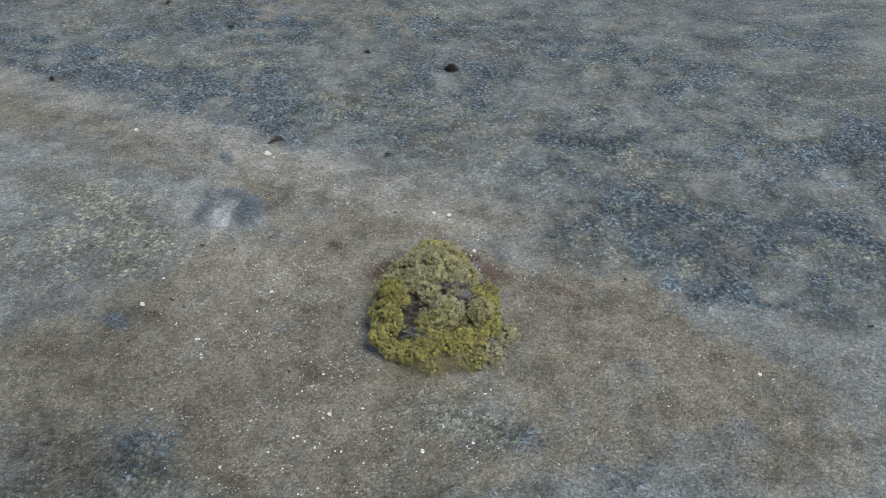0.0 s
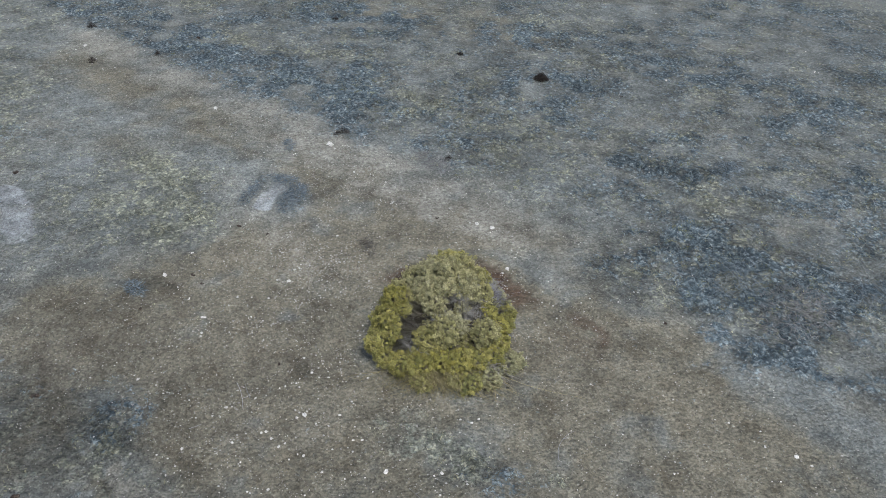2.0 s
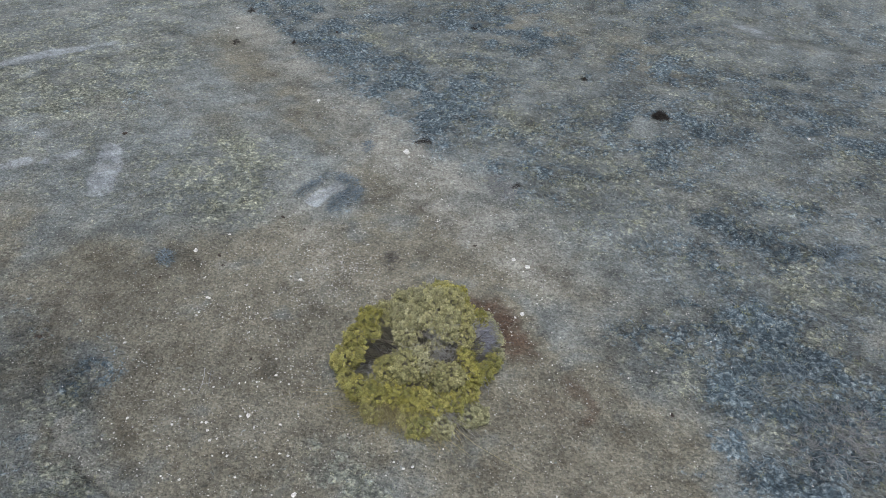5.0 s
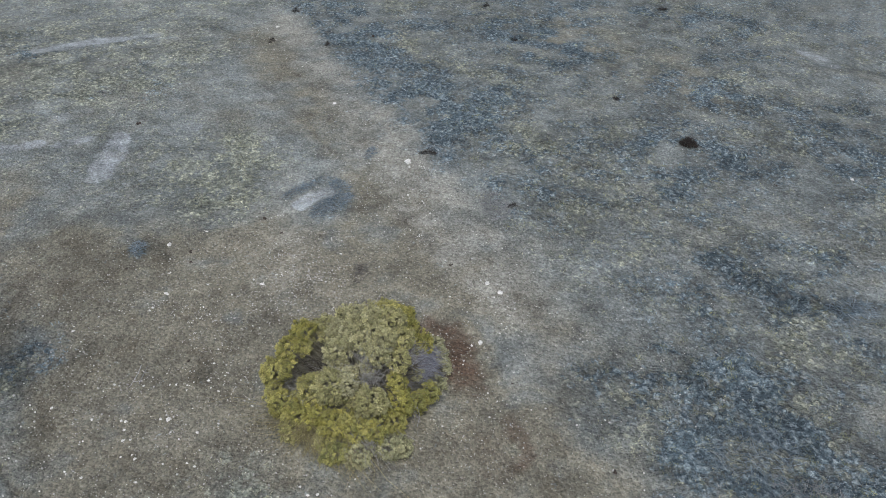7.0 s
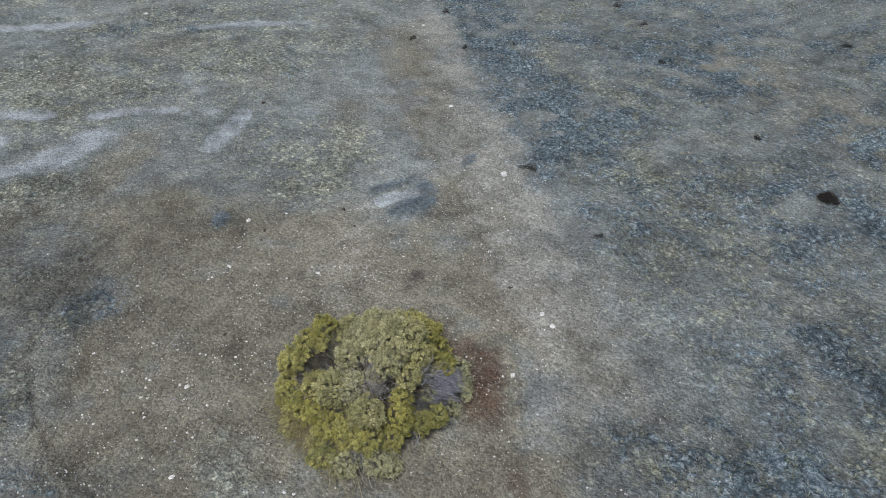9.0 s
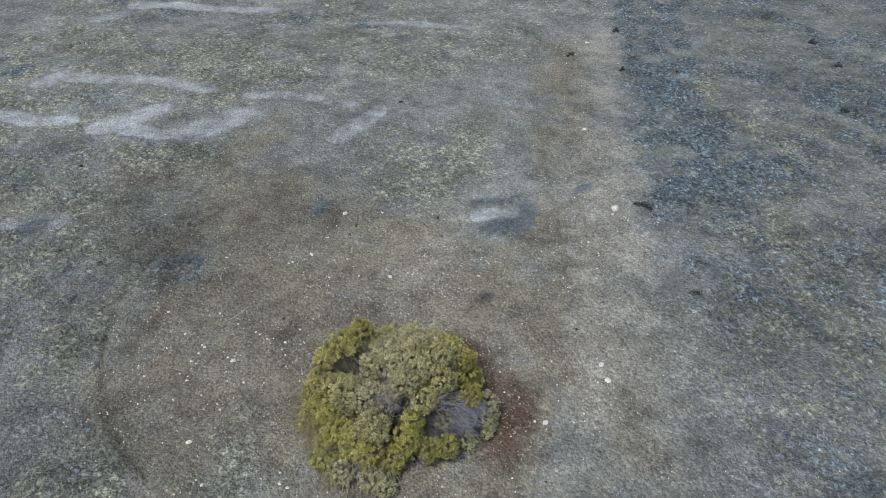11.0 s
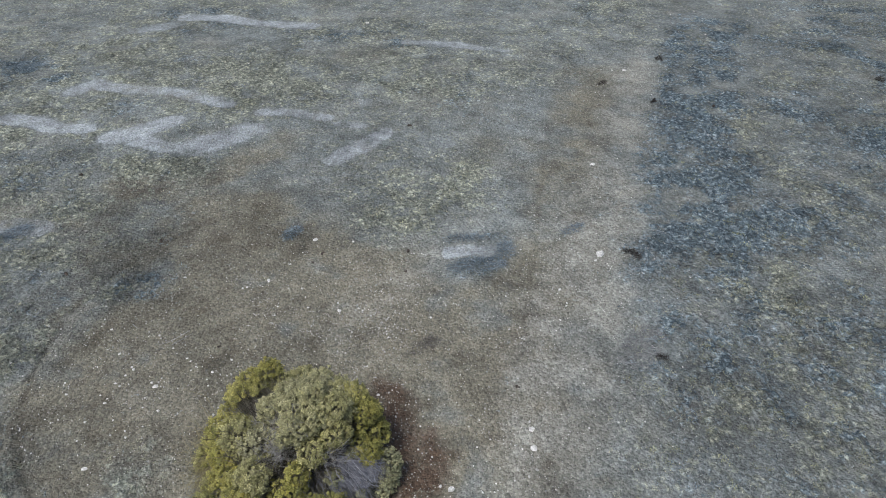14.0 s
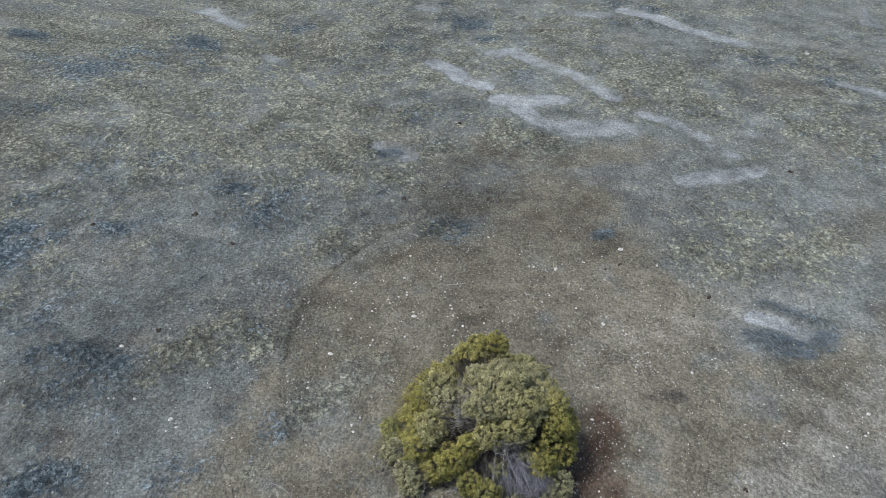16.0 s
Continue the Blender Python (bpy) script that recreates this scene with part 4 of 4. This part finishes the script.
DARK_TWIGS = [(0.026, 0.023, 0.021), (0.045, 0.038, 0.033), (0.02, 0.018, 0.018), (0.075, 0.065, 0.058)]
GREY_TWIGS = [(0.18, 0.185, 0.19), (0.27, 0.27, 0.26), (0.1, 0.1, 0.11), (0.33, 0.33, 0.33)]
_ring = "blue-grey dead shrub collapsed round a pale crust"
twig_heap("dead_shrub", -1.83, 2.68, 0.46, 0.2, 80, 0.1, 420, BLUE_TWIGS, _ring)
twig_heap("dead_shrub", -2.05, 3.22, 0.28, 0.16, 157, 0.08, 200, BLUE_TWIGS, _ring)
twig_heap("dead_shrub", -2.56, 2.75, 0.36, 0.14, 78, 0.07, 180, BLUE_TWIGS, _ring)
_flat = "flattened blue-grey dead shrub on bare soil"
twig_heap("dead_shrub", -4.84, -3.96, 0.28, 0.16, -60, 0.1, 220, BLUE_TWIGS, _flat)
twig_heap("dead_shrub", -3.52, 0.18, 0.22, 0.13, 124, 0.08, 170, BLUE_TWIGS, _flat)
twig_heap("dead_shrub", -0.4, 1.43, 0.28, 0.13, 110, 0.04, 110, [(0.1, 0.09, 0.08), (0.2, 0.19, 0.18), (0.05, 0.045, 0.04)], "flattened grey-brown dead shrub on bare soil")
twig_heap("dead_shrub", 0.48, 4.1, 0.5, 0.26, 125, 0.09, 300, GREY_TWIGS, _flat)
twig_heap("dead_shrub", 0.74, 4.24, 0.09, 0.05, 60, 0.09, 60, DARK_TWIGS, "small dark dead shrub in grey growth")
twig_heap("dead_shrub", -2.29, 4.5, 0.25, 0.12, 101, 0.06, 130, BLUE_TWIGS, _flat)
twig_heap("dead_shrub", 5.92, 4.28, 0.42, 0.27, 45, 0.12, 360, BLUE_TWIGS, _flat)
twig_heap("dead_shrub", 7.17, 0.79, 0.6, 0.36, -160, 0.12, 420, BLUE_TWIGS, _flat)
twig_heap("dead_shrub", 5.75, 0.4, 0.75, 0.5, 40, 0.12, 600, GREY_TWIGS, "sprawling grey dead shrub in low growth")
twig_heap("dead_shrub", 5.15, 1.05, 0.6, 0.4, -133, 0.1, 420, BLUE_TWIGS, "sprawling grey dead shrub in low growth")
twig_heap("dead_shrub", -7.5, -15.36, 0.5, 0.25, 91, 0.2, 300, BLUE_TWIGS, "dark blue-grey dead shrub in dry grass")
twig_heap("dead_shrub", -8.67, -10.88, 0.5, 0.3, 52, 0.16, 300, BLUE_TWIGS, "dark blue-grey dead shrub in dry grass")
twig_heap("dead_shrub", -12.4, -4.88, 0.5, 0.3, 109, 0.14, 260, BLUE_TWIGS, "dark blue-grey dead shrub in dry grass")
twig_heap("dark_shrub", 2.75, 8.05, 0.17, 0.11, 20, 0.16, 700, DARK_TWIGS, "small dense blackish-brown dead shrub", "shrub")
twig_heap("dark_shrub", -1.36, 5.03, 0.17, 0.07, 35, 0.12, 110, DARK_TWIGS, "dark brown dead shrub beside the white block", "shrub")
for _x, _y, _l, _s, _t in ((0.86, 9.36, 0.2, 0.08, 150), (-6.23, 8.45, 0.16, 0.08, 100), (-2.51, 11.44, 0.18, 0.1, 20), (-7.53, 7.9, 0.35, 0.15, 120)):
    twig_heap("dark_shrub", _x, _y, _l * 0.5, _s * 0.6, _t, 0.09, 80, DARK_TWIGS, "small dark dead shrub in dry growth", "shrub")
for _x, _y, _l, _s, _t in ((-8.48, 10.0, 0.2, 0.14, 40), (-5.7, 14.18, 0.35, 0.15, 160), (0.05, 16.1, 0.3, 0.14, 10), (-4.35, 13.5, 0.2, 0.1, 60)):
    twig_heap("dark_shrub", _x, _y, _l * 0.5, _s * 0.6, _t, 0.14, 90, DARK_TWIGS, "small dark dead shrub in dry growth", "shrub")


# ---- the rabbitbrush ----
BASE = Vector((0.87, -0.38, 0.0))
bush = new("rabbitbrush")
bush.location = BASE
tagged(bush, "rounded rabbitbrush with yellow seed heads and grey twigs", "shrub")


def part(name, me, parent, label=""):
    ob = new(name, me)
    ob.parent = parent
    ob.matrix_parent_inverse = Matrix.Translation(-BASE)
    if label:
        tagged(ob, label)
    return ob


YELLOW = [(0.375, 0.335, 0.08), (0.305, 0.295, 0.08), (0.415, 0.375, 0.115), (0.235, 0.24, 0.085)]
TAN = [(0.435, 0.412, 0.21), (0.38, 0.36, 0.185), (0.48, 0.462, 0.285), (0.32, 0.303, 0.14)]
FADED = [(0.48, 0.475, 0.37), (0.42, 0.415, 0.33), (0.55, 0.545, 0.45), (0.33, 0.325, 0.25)]
GREEN = [(0.25, 0.27, 0.13), (0.3, 0.31, 0.17), (0.34, 0.32, 0.12), (0.2, 0.22, 0.11)]
STEM = [(0.23, 0.22, 0.16), (0.34, 0.325, 0.265), (0.12, 0.112, 0.085)]


BALL = np.array([(1, 0, 0), (-1, 0, 0), (0, 1, 0), (0, -1, 0), (0, 0, 1), (0, 0, -1)], float)
BALL_FACES = np.array([(0, 2, 4), (2, 1, 4), (1, 3, 4), (3, 0, 4), (2, 0, 5), (1, 2, 5), (3, 1, 5), (0, 3, 5)])


def downy(centre, size):
    """Round uneven seed heads, as arrays of points, triangles and normals."""
    n = len(centre)
    axis = rng.normal(0, 1, (n, 3))
    axis /= np.linalg.norm(axis, axis=1, keepdims=True)
    side = np.cross(axis, rng.normal(0, 1, (n, 3)))
    side /= np.linalg.norm(side, axis=1, keepdims=True)
    turn = np.stack([axis, side, np.cross(axis, side)], 1)
    ball = BALL[None] @ turn
    verts = centre[:, None] + ball * size[:, None, None] * rng.uniform(0.7, 1.3, (n, 6, 1))
    tris = (np.arange(n) * 6)[:, None, None] + BALL_FACES[None]
    return verts.reshape(-1, 3), tris.reshape(-1, 3), ball.reshape(-1, 3)


def clump(x, y, z, r, colours, name="flower_clump", label="", density=1.0):
    """One rounded lobe of the crown: tufts of seed heads side by side on a dome that faces outwards, on thin stems that meet low in the shrub."""
    c = np.array([x, y, z])
    away = c - np.array([BASE.x, BASE.y, 0.15])
    away = away / np.linalg.norm(away)
    away[2] = max(away[2], 0.15)
    tries = rng.normal(0, 1, (1100, 3)) + away * 0.6
    tries /= np.linalg.norm(tries, axis=1, keepdims=True)
    tries = tries[(tries @ away) > -0.3]
    n = int(2950 * r * r * density)
    d, gap = tries[:1], np.linalg.norm(tries - tries[0], axis=1)
    for _ in range(n - 1):
        # the next tuft goes where there is room, though not always to the widest gap
        k = np.argmax(gap * rng.uniform(0.6, 1.0, len(gap)))
        d = np.r_[d, tries[k : k + 1]]
        gap = np.minimum(gap, np.linalg.norm(tries - tries[k], axis=1))
    uneven = np.array([noise.noise(Vector(q * 2.2 + c * 5)) for q in d])
    shell = r * (1 + 0.3 * uneven - 0.2 * rng.random(n) + 0.22 * (rng.random(n) > 0.85))
    p = c + d * shell[:, None] * np.array([1, 1, 0.92])
    p[:, 2] = np.maximum(p[:, 2], 0.03 + 0.03 * rng.random(n))
    wide = 0.034 * rng.uniform(0.5, 1.4, n)
    per = 24
    out = d * 0.8 + np.array([0, 0, 0.45])
    h = rng.normal(0, 1, (n, per, 3)) + out[:, None] * 0.8
    h /= np.linalg.norm(h, axis=2, keepdims=True)
    heads = (p[:, None] + h * (wide[:, None, None] * rng.uniform(0.5, 1.25, (n, per, 1)))).reshape(-1, 3)
    # recessed tufts get a darker tint, which paints shade between the bulges
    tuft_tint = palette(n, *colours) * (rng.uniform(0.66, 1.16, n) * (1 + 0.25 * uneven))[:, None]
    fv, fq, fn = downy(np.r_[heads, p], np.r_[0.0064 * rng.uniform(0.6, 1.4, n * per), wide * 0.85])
    # the filler ball in each tuft is dimmed to paint its inner shade
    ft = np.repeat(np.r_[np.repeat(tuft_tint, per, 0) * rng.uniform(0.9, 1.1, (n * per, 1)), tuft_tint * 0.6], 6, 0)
    fn = fn + np.repeat(np.r_[np.repeat(out, per, 0), out], 6, 0) * 0.7
    # stems
    root = c * 0.45 + np.array([BASE.x, BASE.y, 0.05]) * 0.55 - away * 0.02
    p = np.repeat(p, 3, 0) + rng.normal(0, 0.016, (n * 3, 3))
    n = len(p)
    s = np.linspace(0, 1, 4)[None, :, None]
    start = root + rng.normal(0, 0.05, (n, 3))
    mid = (start + p) / 2 + np.array([0, 0, 0.05]) + rng.normal(0, 0.02, (n, 3))
    path = start[:, None] * (1 - s) ** 2 + 2 * mid[:, None] * s * (1 - s) + p[:, None] * s**2
    path[..., 2] = np.maximum(path[..., 2], 0.01)
    sv, sq = tubes(path, np.full((n, 4), 0.0019) * np.array([1.6, 1.2, 1.0, 0.7]))
    st = np.repeat(palette(n, *STEM), 12, 0)
    sq = np.r_[sq[:, :3], sq[:, [0, 2, 3]]]
    verts, tris = np.r_[fv, sv], np.r_[fq, sq + len(fv)]
    normals = np.r_[fn, rng.normal(0, 0.5, sv.shape) + away]
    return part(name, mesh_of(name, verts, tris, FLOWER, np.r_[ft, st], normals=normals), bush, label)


def blend(a, b, w):
    return [tuple(p * (1 - w) + q * w for p, q in zip(m, n)) for m, n in zip(a, b)]


def lobe(x, y, z, r, fade, grey=0.0):
    """fade: from yellow to tan; grey: how far the seed heads have weathered."""
    faded = fade > 0.5
    return clump(x, y, z * 1.03, r * 0.91, blend(blend(YELLOW, TAN, fade * 0.85), FADED, grey * 0.6), "faded_clump" if faded else "flower_clump",
                 "tan-grey faded seed heads" if faded else "")


def low_lobe(x, y, z, r, colours, label="grey-green low sprig"):
    return clump(x, y, z, r, colours, "low_clump", label, 0.9)


PALE_SPRIG = blend(blend(GREEN, YELLOW, 0.5), FADED, 0.4)
# the tall western lobe and those below it
lobe(0.23, -0.54, 0.69, 0.17, 0.1)
lobe(0.17, -0.72, 0.55, 0.16, 0.2)
lobe(0.08, -0.62, 0.38, 0.18, 0.25)
lobe(0.22, -0.86, 0.42, 0.14, 0.25)
lobe(0.03, -0.88, 0.27, 0.18, 0.3)
lobe(0.15, -1.0, 0.13, 0.16, 0.35)
lobe(0.16, -0.36, 0.36, 0.18, 0.45, 0.15)
lobe(0.24, -0.2, 0.5, 0.17, 0.6, 0.3)
lobe(0.44, -0.27, 0.56, 0.15, 0.8, 0.4)
lobe(0.57, -0.4, 0.64, 0.13, 0.85, 0.4)
lobe(0.32, -0.42, 0.6, 0.14, 0.5, 0.2)
lobe(0.33, -0.64, 0.62, 0.12, 0.3)
lobe(0.3, -0.06, 0.3, 0.19, 0.4)
lobe(0.5, 0.12, 0.42, 0.2, 0.45, 0.1)
lobe(0.45, 0.0, 0.6, 0.17, 0.75, 0.3)
# the southern side
lobe(0.34, -1.12, 0.15, 0.17, 0.2)
lobe(0.5, -1.06, 0.2, 0.12, 0.35)
lobe(0.58, -1.13, 0.2, 0.18, 0.15)
lobe(0.66, -0.95, 0.4, 0.19, 0.35, 0.1)
lobe(0.86, -0.93, 0.51, 0.19, 0.55, 0.25)
lobe(0.82, -1.08, 0.26, 0.2, 0.1)
lobe(1.0, -0.82, 0.53, 0.14, 0.9, 0.6)
lobe(1.04, -1.1, 0.22, 0.18, 0.15)
lobe(1.14, -1.0, 0.24, 0.15, 0.3)
lobe(1.34, -0.84, 0.48, 0.18, 0.6, 0.25)
lobe(1.46, -0.94, 0.25, 0.16, 0.2)
lobe(1.26, -1.04, 0.2, 0.16, 0.25)
# the eastern side
lobe(1.5, -0.56, 0.3, 0.19, 0.05)
lobe(1.55, -0.72, 0.15, 0.16, 0.2)
lobe(1.4, -0.44, 0.42, 0.13, 0.15)
# the faded top
lobe(0.7, -0.56, 0.62, 0.17, 0.9, 0.4)
lobe(0.68, -0.76, 0.38, 0.14, 0.7, 0.3)
lobe(0.84, -0.36, 0.74, 0.17, 0.9, 0.35)
lobe(0.62, -0.3, 0.68, 0.18, 0.9, 0.45)
lobe(0.88, -0.14, 0.84, 0.18, 0.85, 0.3)
lobe(0.64, -0.06, 0.72, 0.18, 0.9, 0.35)
lobe(1.02, 0.04, 0.78, 0.19, 0.7, 0.15)
lobe(0.74, 0.16, 0.66, 0.18, 0.75, 0.25)
lobe(1.13, -0.4, 0.74, 0.16, 0.85, 0.35)
lobe(0.98, -0.62, 0.45, 0.12, 0.8, 0.3)
lobe(1.16, -0.7, 0.36, 0.12, 0.6, 0.2)
lobe(1.2, -0.02, 0.64, 0.17, 0.6, 0.1)
lobe(1.3, -0.26, 0.56, 0.16, 0.5, 0.2)
lobe(1.1, -0.2, 0.76, 0.15, 0.8, 0.3)
lobe(0.86, -0.66, 0.5, 0.12, 0.9, 0.6)
lobe(1.06, -0.52, 0.56, 0.11, 0.9, 0.6)
lobe(1.1, -0.82, 0.36, 0.12, 0.5, 0.2)
# the northern side
lobe(0.98, 0.32, 0.6, 0.19, 0.1)
lobe(0.84, 0.28, 0.7, 0.15, 0.4)
lobe(1.04, 0.42, 0.33, 0.18, 0.1)
lobe(0.76, 0.36, 0.4, 0.18, 0.3)
lobe(1.22, 0.22, 0.4, 0.13, 0.15)
lobe(1.24, 0.34, 0.22, 0.14, 0.2)
lobe(1.33, 0.3, 0.37, 0.13, 0.1)
low_lobe(1.44, 0.46, 0.1, 0.12, PALE_SPRIG)
low_lobe(1.36, 0.5, 0.22, 0.11, PALE_SPRIG)
lobe(0.58, 0.28, 0.22, 0.17, 0.4)
# low sprigs apart from the crown
low_lobe(1.68, -0.98, 0.1, 0.14, PALE_SPRIG)
low_lobe(1.78, -0.9, 0.06, 0.1, PALE_SPRIG)
low_lobe(1.44, -1.24, 0.08, 0.14, PALE_SPRIG)
low_lobe(1.2, -1.34, 0.08, 0.14, blend(YELLOW, GREEN, 0.5), "yellow-green low sprig")
low_lobe(1.04, -1.26, 0.08, 0.13, blend(YELLOW, TAN, 0.5), "yellow-green low sprig")
low_lobe(1.66, -0.16, 0.17, 0.13, blend(YELLOW, GREEN, 0.4), "yellow-green low sprig")
low_lobe(1.62, -0.34, 0.18, 0.13, blend(YELLOW, GREEN, 0.3), "yellow-green low sprig")
low_lobe(1.58, 0.38, 0.06, 0.09, PALE_SPRIG)
low_lobe(1.44, -0.1, 0.3, 0.08, PALE_SPRIG)
low_lobe(1.3, 0.12, 0.4, 0.07, PALE_SPRIG)
low_lobe(1.66, 0.1, 0.1, 0.09, PALE_SPRIG)
low_lobe(0.62, -1.32, 0.06, 0.13, blend(YELLOW, TAN, 0.5), "yellow-green low sprig")


def twigs(name, root, tip, spread, count, colours, radius=0.003, label="", arch=0.12):
    """A sheaf of bare twigs from round root to round tip."""
    n = count
    start = np.array(root) + rng.normal(0, 1, (n, 3)) * np.array(spread) * 0.5
    end = np.array(tip) + rng.normal(0, 1, (n, 3)) * np.array(spread)
    start[:, 2], end[:, 2] = np.maximum(start[:, 2], 0.01), np.maximum(end[:, 2], 0.012)
    mid = (start + end) / 2 + rng.normal(0, 0.1, (n, 3)) + np.array([0, 0, arch])
    s = np.linspace(0, 1, 6)[None, :, None]
    path = start[:, None] * (1 - s) ** 2 + 2 * mid[:, None] * s * (1 - s) + end[:, None] * s**2
    path = path + rng.normal(0, 0.022, path.shape) + rng.normal(0, 0.04, (n, 1, 3)) * np.sin(s * 3.1) + rng.normal(0, 0.03, (n, 1, 3)) * np.sin(s * 6.2)
    rad = radius * rng.uniform(0.6, 1.4, (n, 1)) * np.linspace(1.5, 0.5, 6)[None]
    v, q = tubes(path, rad)
    return part(name, mesh_of(name, v, q, WOOD, np.repeat(palette(n, *colours), 18, 0)), bush, label)


STRAW = [(0.3, 0.26, 0.12), (0.22, 0.19, 0.1), (0.38, 0.34, 0.2), (0.16, 0.14, 0.09)]
# near-black branch colours paint the shade deep inside the crown
INNER_SHADE = [(0.055, 0.047, 0.038), (0.11, 0.095, 0.078), (0.032, 0.028, 0.025), (0.18, 0.16, 0.135)]
SILVER = [(0.18, 0.185, 0.215), (0.28, 0.285, 0.325), (0.07, 0.07, 0.09), (0.38, 0.385, 0.41)]
PALE_TWIG = [(0.34, 0.33, 0.31), (0.24, 0.23, 0.21), (0.42, 0.41, 0.4)]
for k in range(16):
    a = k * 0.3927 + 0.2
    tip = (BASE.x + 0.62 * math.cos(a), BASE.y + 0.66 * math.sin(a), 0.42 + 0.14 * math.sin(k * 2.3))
    twigs("branch", (BASE.x + 0.05 * math.cos(a), BASE.y + 0.05 * math.sin(a), 0.02), tip, (0.1, 0.1, 0.1), 46, INNER_SHADE, 0.004, "woody branches darkened for inner shade", 0.1)
twigs("branch", (BASE.x, BASE.y, 0.02), (BASE.x, BASE.y, 0.62), (0.2, 0.2, 0.1), 160, INNER_SHADE, 0.004, "woody branches darkened for inner shade", 0.0)
_dead = "silver-grey bare dead twigs"
twigs("dead_branch", (1.15, -0.02, 0.26), (1.42, 0.18, 0.22), (0.1, 0.1, 0.09), 460, SILVER, 0.0024, _dead, 0.1)
twigs("dead_branch", (1.2, -0.1, 0.22), (1.53, 0.05, 0.16), (0.09, 0.11, 0.07), 300, SILVER, 0.0024, _dead, 0.1)
twigs("dead_branch", (1.25, -0.3, 0.2), (1.62, -0.42, 0.12), (0.08, 0.11, 0.06), 90, SILVER, 0.0022, _dead, 0.08)
twigs("dead_branch", (1.18, 0.08, 0.25), (1.45, 0.3, 0.2), (0.09, 0.09, 0.08), 340, SILVER, 0.0024, _dead, 0.1)
# bare pale twigs that show between the lobes of the crown
for _x, _y, _z, _dx, _dy, _n in ((1.0, -0.46, 0.58, 0.06, -0.06, 70), (1.08, -0.58, 0.42, 0.14, -0.04, 110), (0.8, -0.7, 0.4, 0.04, -0.06, 90),
                                 (0.98, -0.28, 0.6, 0.1, -0.08, 50), (0.42, -0.6, 0.26, -0.04, -0.16, 36), (0.38, -0.8, 0.2, 0.1, 0.1, 36), (0.5, -0.95, 0.22, 0.0, -0.06, 60),
                                 (0.4, -0.36, 0.3, 0.06, 0.12, 50), (1.28, -0.1, 0.45, 0.1, 0.1, 40), (0.8, 0.06, 0.62, -0.06, 0.06, 40)):
    twigs("dead_branch", (_x, _y, _z), (_x + _dx, _y + _dy, _z + 0.2), (0.09, 0.09, 0.04), _n, PALE_TWIG, 0.002, "pale bare twigs", 0.02)
twigs("dead_branch", (1.2, -0.95, 0.1), (1.62, -1.0, 0.07), (0.1, 0.14, 0.03), 150, PALE_TWIG, 0.0026, "pale bare twigs", 0.06)
twigs("dead_branch", (0.8, -0.95, 0.1), (0.85, -1.4, 0.05), (0.38, 0.09, 0.03), 620, STRAW, 0.002, "tan dry stems at the shrub's foot", 0.06)


# ---- fallen sticks ----
def stick(x, y, length, turn, bend):
    t = np.linspace(-0.5, 0.5, 9)
    px = x + length * t * math.cos(radians(turn)) - bend * (0.25 - t**2) * math.sin(radians(turn))
    py = y + length * t * math.sin(radians(turn)) + bend * (0.25 - t**2) * math.cos(radians(turn))
    pz = rise(px, py) + 0.006 + 0.01 * np.abs(t)
    main = np.stack([px, py, pz], -1)[None]
    side = main[0, 5] + np.array([[0, 0, 0], [0.25, 0.1, 0.012], [0.4, 0.3, 0.02]]) * length * 0.4
    v1, q1 = tubes(main, np.linspace(0.005, 0.002, 9)[None])
    v2, q2 = tubes(side[None], np.array([[0.0028, 0.002, 0.0012]]))
    v, q = np.r_[v1, v2], np.r_[q1, q2 + len(v1)]
    ob = new("stick", mesh_of("stick", v, q, WOOD, palette(1, *GREY_TWIGS).repeat(len(v), 0)))
    tagged(ob, "thin weathered grey stick lying on soil", "stick", "fallen sticks")
    return ob


stick(2.31, -2.1, 0.46, 62, 0.3)
stick(-1.92, -2.12, 0.14, 33, 0.0)
stick(1.189, -4.421, 0.32, 86, 0.03)
stick(0.664, -2.870, 0.26, 135, -0.04)
stick(-1.541, -1.635, 0.42, -66, 0.09)
stick(-1.479, -1.537, 0.3, 118, 0.02)
